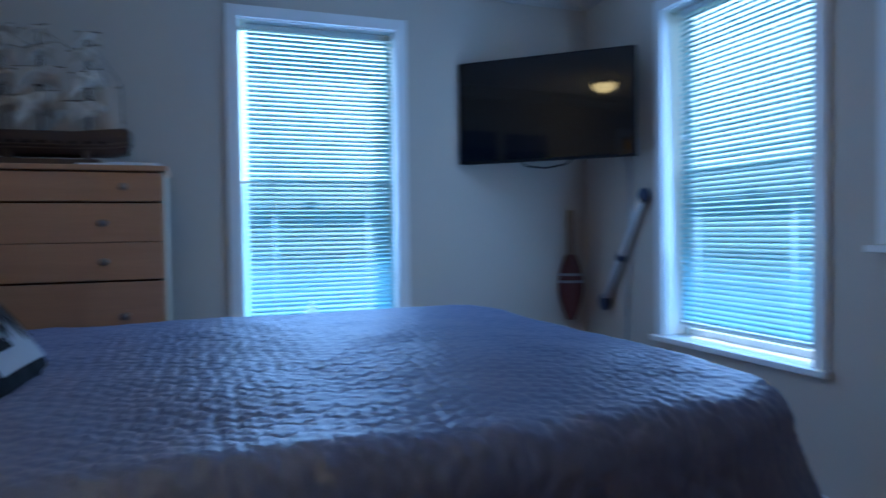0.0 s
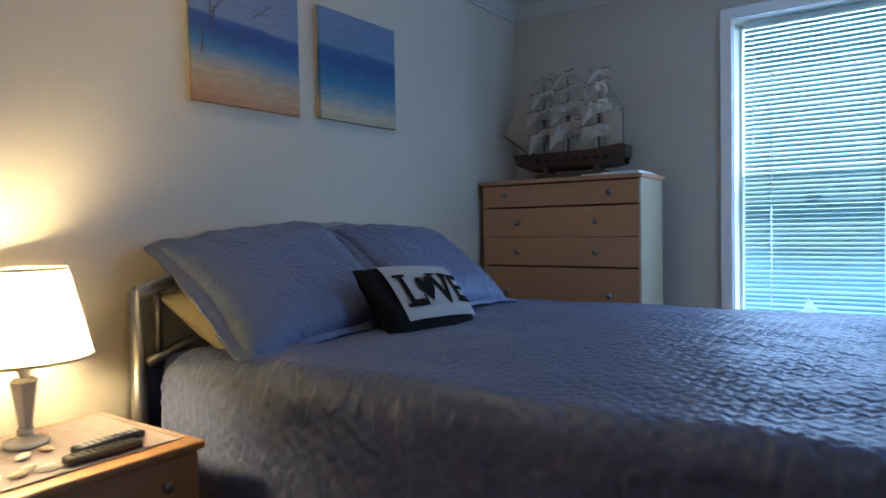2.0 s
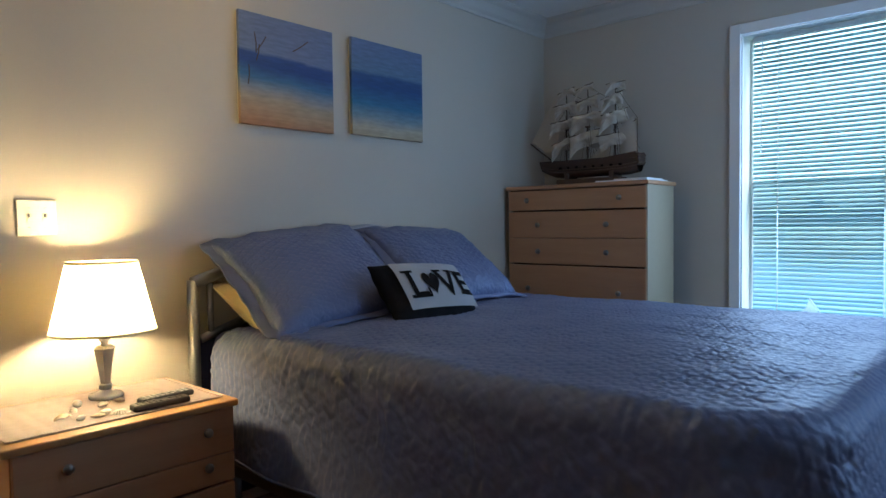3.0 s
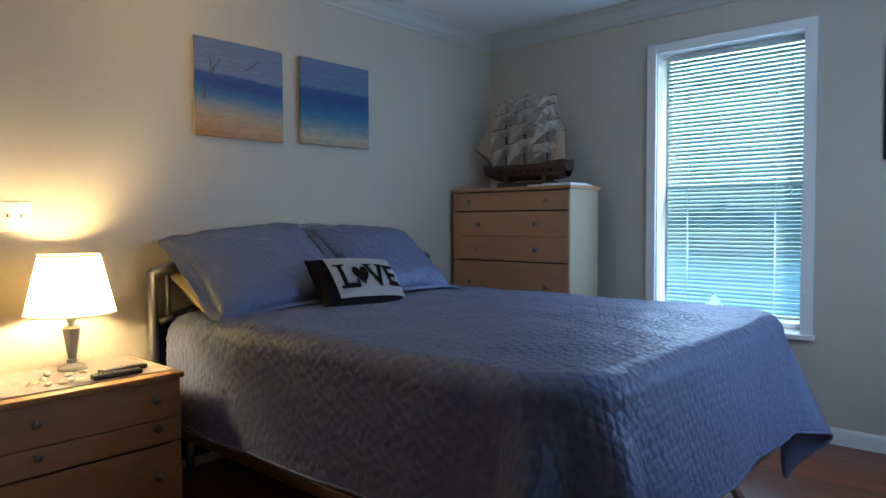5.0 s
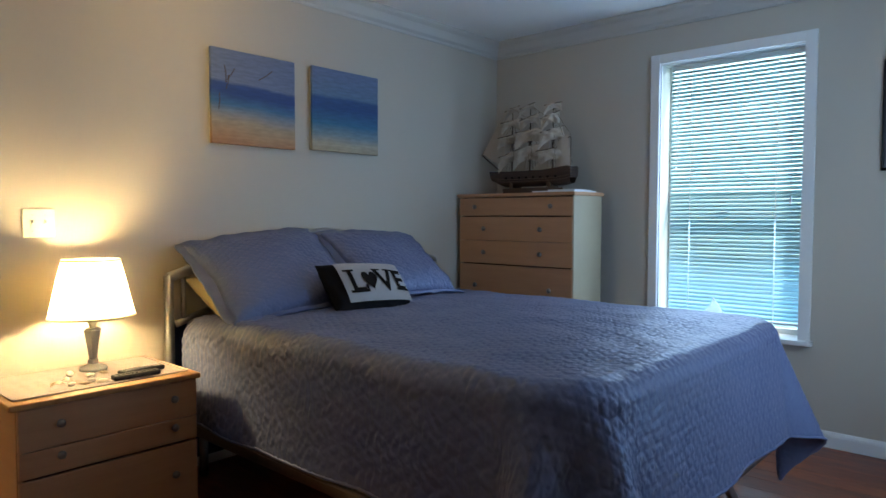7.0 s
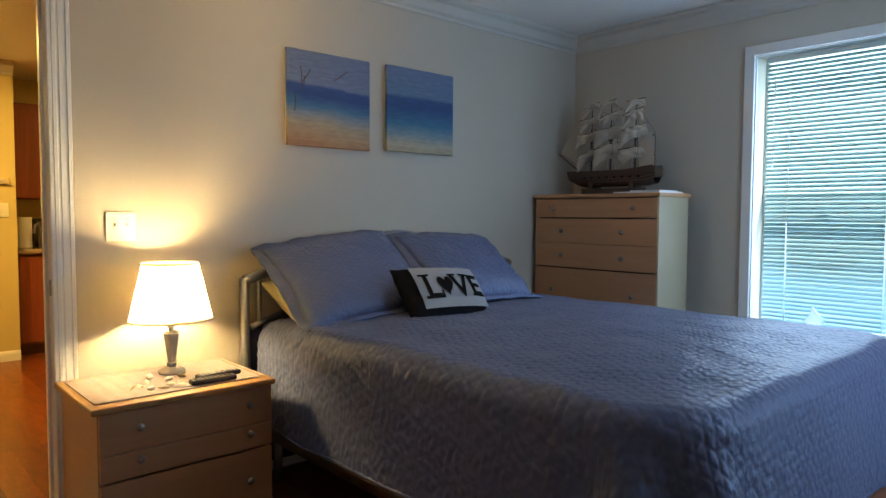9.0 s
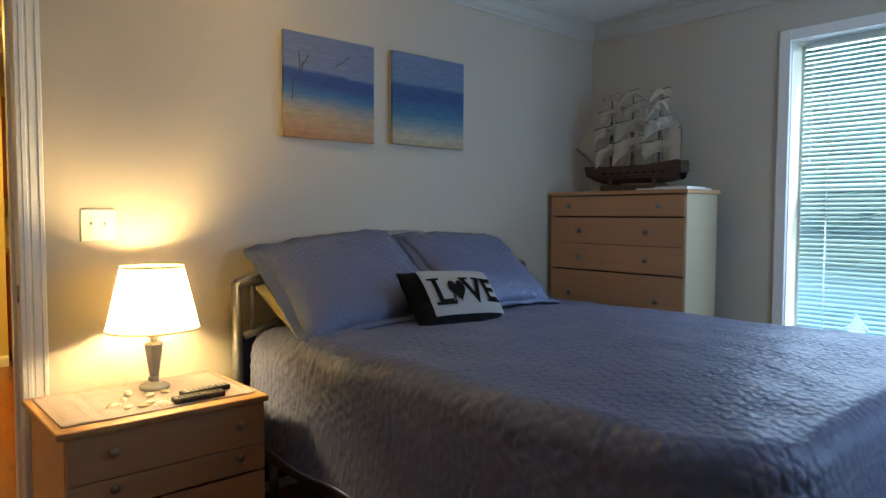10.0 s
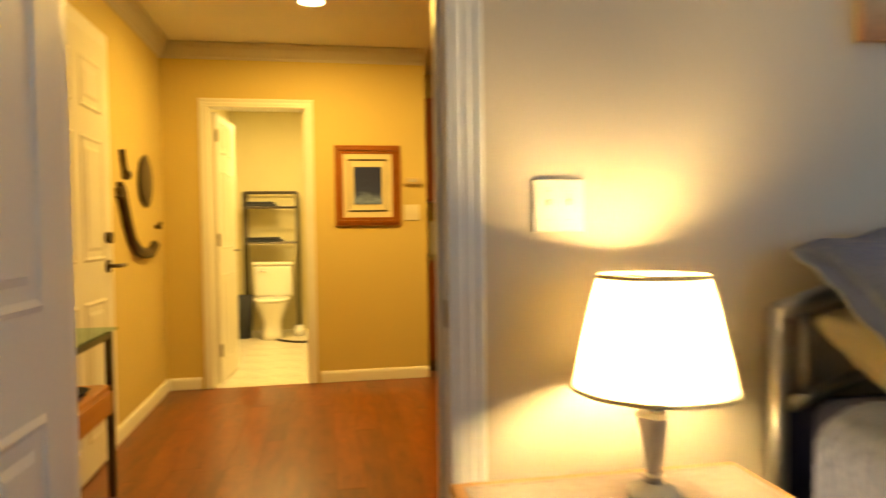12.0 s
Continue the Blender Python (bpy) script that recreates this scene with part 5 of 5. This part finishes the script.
# the second fitting, in the kitchen, is added to go with the unseen lamp
for x, y in ((-3.53, 2.53), (-1.6, 2.4)):
    rl = thing("recessed_light", (x, y, H), "lit round recessed ceiling light", "ceiling light", "recessed lights")
    part("trim_ring", lathed([(0.070, -0.002), (0.098, -0.002), (0.100, -0.006), (0.092, -0.010), (0.072, -0.008), (0.070, -0.002)], (x, y, H), 32, caps=False), M_TRIM, rl, smooth=True)
    part("diffuser", lathed([(0.069, -0.001), (0.069, -0.006)], (x, y, H), 32), M_HALLGLOW, rl, "glowing diffuser")

ct = thing("console_table", (-4.40, 1.35, 0), "glass-topped console table with dark legs and wooden shelf", "table")
part("glass_top", box(bmesh.new(), -4.555, -4.365, 0.86, 1.665, 0.700, 0.710, bevel=0.003), M_TABLEGLASS, ct, "greenish glass top")
for x in (-4.55, -4.385):
    for y in (0.90, 1.60):
        part("leg", boxes((x - 0.014, x + 0.014, y - 0.014, y + 0.014, 0, 0.698), bevel=0.003), M_RACK, ct)
for x in (-4.55, -4.385):
    part("rail", boxes((x - 0.010, x + 0.010, 0.914, 1.586, 0.672, 0.697)), M_RACK, ct)
part("shelf", box(bmesh.new(), -4.555, -4.38, 0.885, 1.585, 0.455, 0.480, bevel=0.004), M_ORANGEWOOD, ct, "orange wooden shelf")
part("shelf_front", box(bmesh.new(), -4.387, -4.372, 0.915, 1.585, 0.36, 0.454, bevel=0.003), M_ORANGEWOOD, ct, "orange wooden apron")
solid("dish", lathed([(0.03, 0), (0.06, 0.012), (0.075, 0.03), (0.071, 0.03), (0.055, 0.014), (0.002, 0.006)], (-4.46, 1.35, 0.480), 20), M_TOWEL, "small dark dish on the wooden shelf", "dish", smooth=True)

wd = thing("wall_hanging", (HW, 2.9, 1.3), "dark bronze anchor-like wall hanging with oval plaque", "wall ornament")


def on_west(pts, r):
    return rod(([(HW + 0.015, y, z) for y, z in pts], r), seg=8)


bm = lathed([(0.001, 0), (0.9, 0.0), (1.0, 0.012), (0.85, 0.02), (0.001, 0.024)], (0, 0, 0), 28)
bmesh.ops.transform(bm, matrix=Matrix.Translation((HW + 0.002, 3.02, 1.43)) @ pose(0, 0, 0, 0, 90, 0) @ Matrix.Diagonal((0.165, 0.16, 1, 1)), verts=bm.verts[:])
part("oval_plaque", bm, M_OLDBRASS, wd, "dark oval plaque", True)
part("shank", on_west([(2.53, 1.57), (2.55, 1.50), (2.60, 1.42)], 0.016), M_OLDBRASS, wd, smooth=True)
part("bead", on_west([(2.57, 1.435), (2.60, 1.435)], 0.03), M_OLDBRASS, wd)
part("curved_arm", on_west([(2.46, 1.36), (2.52, 1.26), (2.58, 1.16), (2.66, 1.07), (2.78, 1.01), (2.92, 0.985), (3.08, 0.985), (3.18, 1.03)], 0.034), M_OLDBRASS, wd, "thick curved bronze arm", True)
part("fluke", on_west([(2.44, 1.30), (2.47, 1.37), (2.54, 1.33)], 0.022), M_OLDBRASS, wd)
part("small_hook", on_west([(3.26, 1.15), (3.34, 1.145), (3.36, 1.175)], 0.014), M_OLDBRASS, wd, smooth=True)

# kitchen corner past the hall wall
KX = -2.71
kc = thing("base_cabinet", (-2.2, HN + 0.4, 0), "cherry-stained kitchen base cabinet", "cabinet")
part("body", boxes((KX, -1.6, HN + 0.16, HN + 0.74, 0.09, 0.865)), M_CHERRY, kc)
part("toe_kick", boxes((KX, -1.6, HN + 0.20, HN + 0.74, 0.001, 0.089)), M_GAP, kc)
for x in (KX + 0.01, KX + 0.53):
    part("cabinet_door", boxes((x, x + 0.50, HN + 0.138, HN + 0.158, 0.11, 0.85), bevel=0.004), M_CHERRY, kc)
solid("countertop", box(bmesh.new(), KX, -1.6, HN + 0.11, HN + 0.745, 0.866, 0.90, bevel=0.006), M_COUNTER, "speckled brown granite kitchen countertop", "countertop")
ku = thing("wall_cabinet", (-2.2, HN + 0.55, 1.3), "cherry-stained kitchen wall cabinet", "cabinet")
part("body", boxes((KX, -1.6, HN + 0.42, HN + 0.745, 1.33, 2.16)), M_CHERRY, ku)
for x in (KX + 0.01, KX + 0.53):
    part("cabinet_door", boxes((x, x + 0.50, HN + 0.398, HN + 0.418, 1.34, 2.15), bevel=0.004), M_CHERRY, ku)
fa = thing("faucet", (-2.50, HN + 0.40, 0.90), "arched chrome kitchen faucet", "faucet")
part("spout", rod(([(-2.48, HN + 0.45, 0.90), (-2.48, HN + 0.45, 1.06), (-2.50, HN + 0.40, 1.12), (-2.54, HN + 0.33, 1.10), (-2.555, HN + 0.30, 1.03)], 0.012), seg=8), M_CHROME, fa, smooth=True)
part("lever", rod(([(-2.48, HN + 0.45, 0.96), (-2.43, HN + 0.42, 0.99)], 0.008)), M_CHROME, fa)
pr = thing("paper_towel_roll", (-2.585, HN + 0.55, 0.9), "white paper towel roll standing on the counter", "paper towel")
part("roll", lathed([(0.02, 0.0), (0.055, 0.0), (0.055, 0.27), (0.02, 0.27)], (-2.575, HN + 0.55, 0.901), 20), M_PAPER, pr, smooth=False)
cm = thing("coffee_maker", (-2.40, HN + 0.6, 0.9), "black coffee maker on the kitchen counter", "coffee maker")
part("body", box(bmesh.new(), -2.50, -2.34, HN + 0.56, HN + 0.70, 0.901, 1.16, bevel=0.015), M_PLASTIC, cm)
part("jug", lathed([(0.05, 0), (0.06, 0.04), (0.045, 0.10)], (-2.42, HN + 0.51, 0.901), 16), M_TOWEL, cm)

# ---------- bathroom ----------
TX, TY = -4.03, 5.75
to = thing("toilet", (TX, TY, 0), "white porcelain toilet with closed lid", "toilet")
bm = bmesh.new()
prof = ((0.00, 0.115, 0.20), (0.05, 0.105, 0.19), (0.18, 0.10, 0.17), (0.28, 0.14, 0.21), (0.36, 0.175, 0.25), (0.385, 0.18, 0.255))
rings = []
for z, rx, ry in prof:
    rings.append([bm.verts.new((TX + rx * math.cos(2 * math.pi * i / 28), TY - 0.03 + ry * math.sin(2 * math.pi * i / 28), z + 0.001)) for i in range(28)])
for a, b in zip(rings, rings[1:]):
    for i in range(28):
        bm.faces.new((a[i], a[(i + 1) % 28], b[(i + 1) % 28], b[i]))
bm.faces.new(rings[0][::-1])
bm.faces.new(rings[-1])
part("bowl", bm, M_PORC, to, smooth=True)
part("lid", lathed([(0.05, 0.388), (0.182, 0.388), (0.19, 0.398), (0.186, 0.412), (0.15, 0.418), (0.002, 0.42)], (TX, TY - 0.04, 0), 28, sx=1.0, sy=1.38), M_PORC, to, "closed white lid", True)
part("tank", box(bmesh.new(), TX - 0.20, TX + 0.20, TY + 0.20, TY + 0.40, 0.40, 0.74, bevel=0.025), M_PORC, to)
part("tank_lid", box(bmesh.new(), TX - 0.212, TX + 0.212, TY + 0.19, TY + 0.41, 0.741, 0.775, bevel=0.01), M_PORC, to)
part("flush_lever", rod(([(TX - 0.14, TY + 0.195, 0.68), (TX - 0.14, TY + 0.18, 0.68), (TX - 0.08, TY + 0.178, 0.672)], 0.007)), M_KNOB, to)
rk = thing("over_toilet_rack", (-4.02, 6.05, 0), "bronze metal shelf rack standing over the toilet", "rack")
rx0, rx1 = -4.31, -3.765
for x in (rx0, rx1):
    for y in (5.93, 6.18):
        part("upright", rod(([(x, y, 0), (x, y, 1.52)], 0.016)), M_RACK, rk, smooth=True)
for z in (0.98, 1.36, 1.52):
    bm = bmesh.new()
    for y in (5.93, 6.18):
        tube(bm, [(rx0, y, z), (rx1, y, z)], 0.010)
    for x in (rx0, rx1):
        tube(bm, [(x, 5.93, z), (x, 6.18, z)], 0.008)
    part("shelf_frame", bm, M_RACK, rk)
    if z < 1.5:
        for i in range(5):
            y = 5.975 + i * 0.04
            part("shelf_wire", rod(([(rx0, y, z), (rx1, y, z)], 0.004), seg=5), M_RACK, rk)
for z, w, x in ((0.990, 0.42, -4.12), (1.370, 0.36, -4.16)):
    tw = thing("folded_towel", (x, 6.05, z), "folded dark towel lying on the rack shelf", "towel", "towels on the rack")
    for i, hh in enumerate((0.0, 0.026)):
        part("fold", box(bmesh.new(), x - w / 2 + 0.01 * i, x + w / 2 - 0.03 * i, 5.95, 6.15, z + hh, z + hh + 0.025, bevel=0.010), M_TOWEL, tw)
br = thing("toilet_brush", (-3.72, 5.85, 0), "white toilet brush in its holder", "brush")
part("holder", lathed([(0.05, 0.001), (0.055, 0.05), (0.045, 0.11)], (-3.76, 5.80, 0), 16), M_PORC, br, smooth=True)
part("handle", rod(([(-3.76, 5.80, 0.1), (-3.755, 5.80, 0.40)], 0.009)), M_RACK, br)
bn = thing("waste_bin", (-4.33, 5.80, 0), "dark waste bin beside the toilet", "bin")
part("bucket", lathed([(0.085, 0.001), (0.115, 0.44), (0.110, 0.44), (0.08, 0.01)], (-4.33, 5.78, 0), 18), M_TOWEL, bn, smooth=True)
solid("hose", rod(([(-3.98, 5.52, 0.012), (-3.90, 5.42, 0.012), (-3.80, 5.33, 0.012), (-3.70, 5.30, 0.012), (-3.62, 5.33, 0.012), (-3.56, 5.45, 0.012)], 0.011), seg=7), M_RACK, "dark hose lying on the bathroom tiles", "hose", smooth=True)


# ---------- floors, plank by plank ----------
def planks(name, x0, x1, y0, y1, label):
    """Cherry laminate boards that run along y on a dark joint bed."""
    base = solid(name, boxes((x0, x1, y0, y1, -0.05, -0.006)), M_SUBFLOOR, label, "floor", kind="structure")
    wide, long = 0.126, 1.215
    cols = math.ceil((x1 - x0) / wide)
    cache = {}
    rng = random.Random(11)
    for c in range(cols):
        a = x0 + c * wide
        b = min(a + wide, x1)
        y = y0 - rng.uniform(0, long)
        while y < y1:
            s, e = max(y, y0), min(y + long, y1)
            y += long
            if e - s < 0.02:
                continue
            key = (round(b - a, 3), round(e - s, 3))
            if key not in cache:
                bm = box(bmesh.new(), 0, b - a - 0.0012, 0, e - s - 0.0012, -0.006, 0.0)
                me = bpy.data.meshes.new("plank")
                bm.to_mesh(me)
                bm.free()
                me.materials.append(M_FLOOR)
                cache[key] = me
            p = new("plank", cache[key])
            p.location = (a, s, 0)
            p.parent = base
    return base


planks("floor", XW, 0, YS, 0, "reddish-brown laminate plank floor of the bedroom")
planks("floor_hall", HW, -1.0, 0, HN, "reddish-brown laminate plank floor of the hall")
solid("floor_kitchen", boxes((-2.73, 0.04, HN, HN + 0.75, -0.05, 0.0), (-1.0, 0.04, 0, HN, -0.05, -0.001)), M_FLOOR, "reddish-brown kitchen floor", "floor", kind="structure")
tiles = solid("floor_bathroom", boxes((-4.50, -3.30, HN, 6.25, -0.05, -0.004)), material("tile_grout", (0.45, 0.42, 0.36), 0.9), "pale marble tile bathroom floor", "floor", kind="structure")
tm = {}
for i in range(4):
    for j in range(9):
        a, b = -4.50 + i * 0.3, min(-4.50 + i * 0.3 + 0.3, -3.30)
        s, e = HN + 0.001 + j * 0.305, min(HN + j * 0.305 + 0.302, 6.25)
        key = (round(b - a, 3), round(e - s, 3))
        if key not in tm:
            bm = box(bmesh.new(), 0.002, b - a - 0.002, 0, e - s - 0.002, -0.004, 0.0)
            me = bpy.data.meshes.new("tile")
            bm.to_mesh(me)
            bm.free()
            me.materials.append(M_TILE)
            tm[key] = me
        p = new("tile", tm[key])
        p.location = (a, s, 0)
        p.parent = tiles
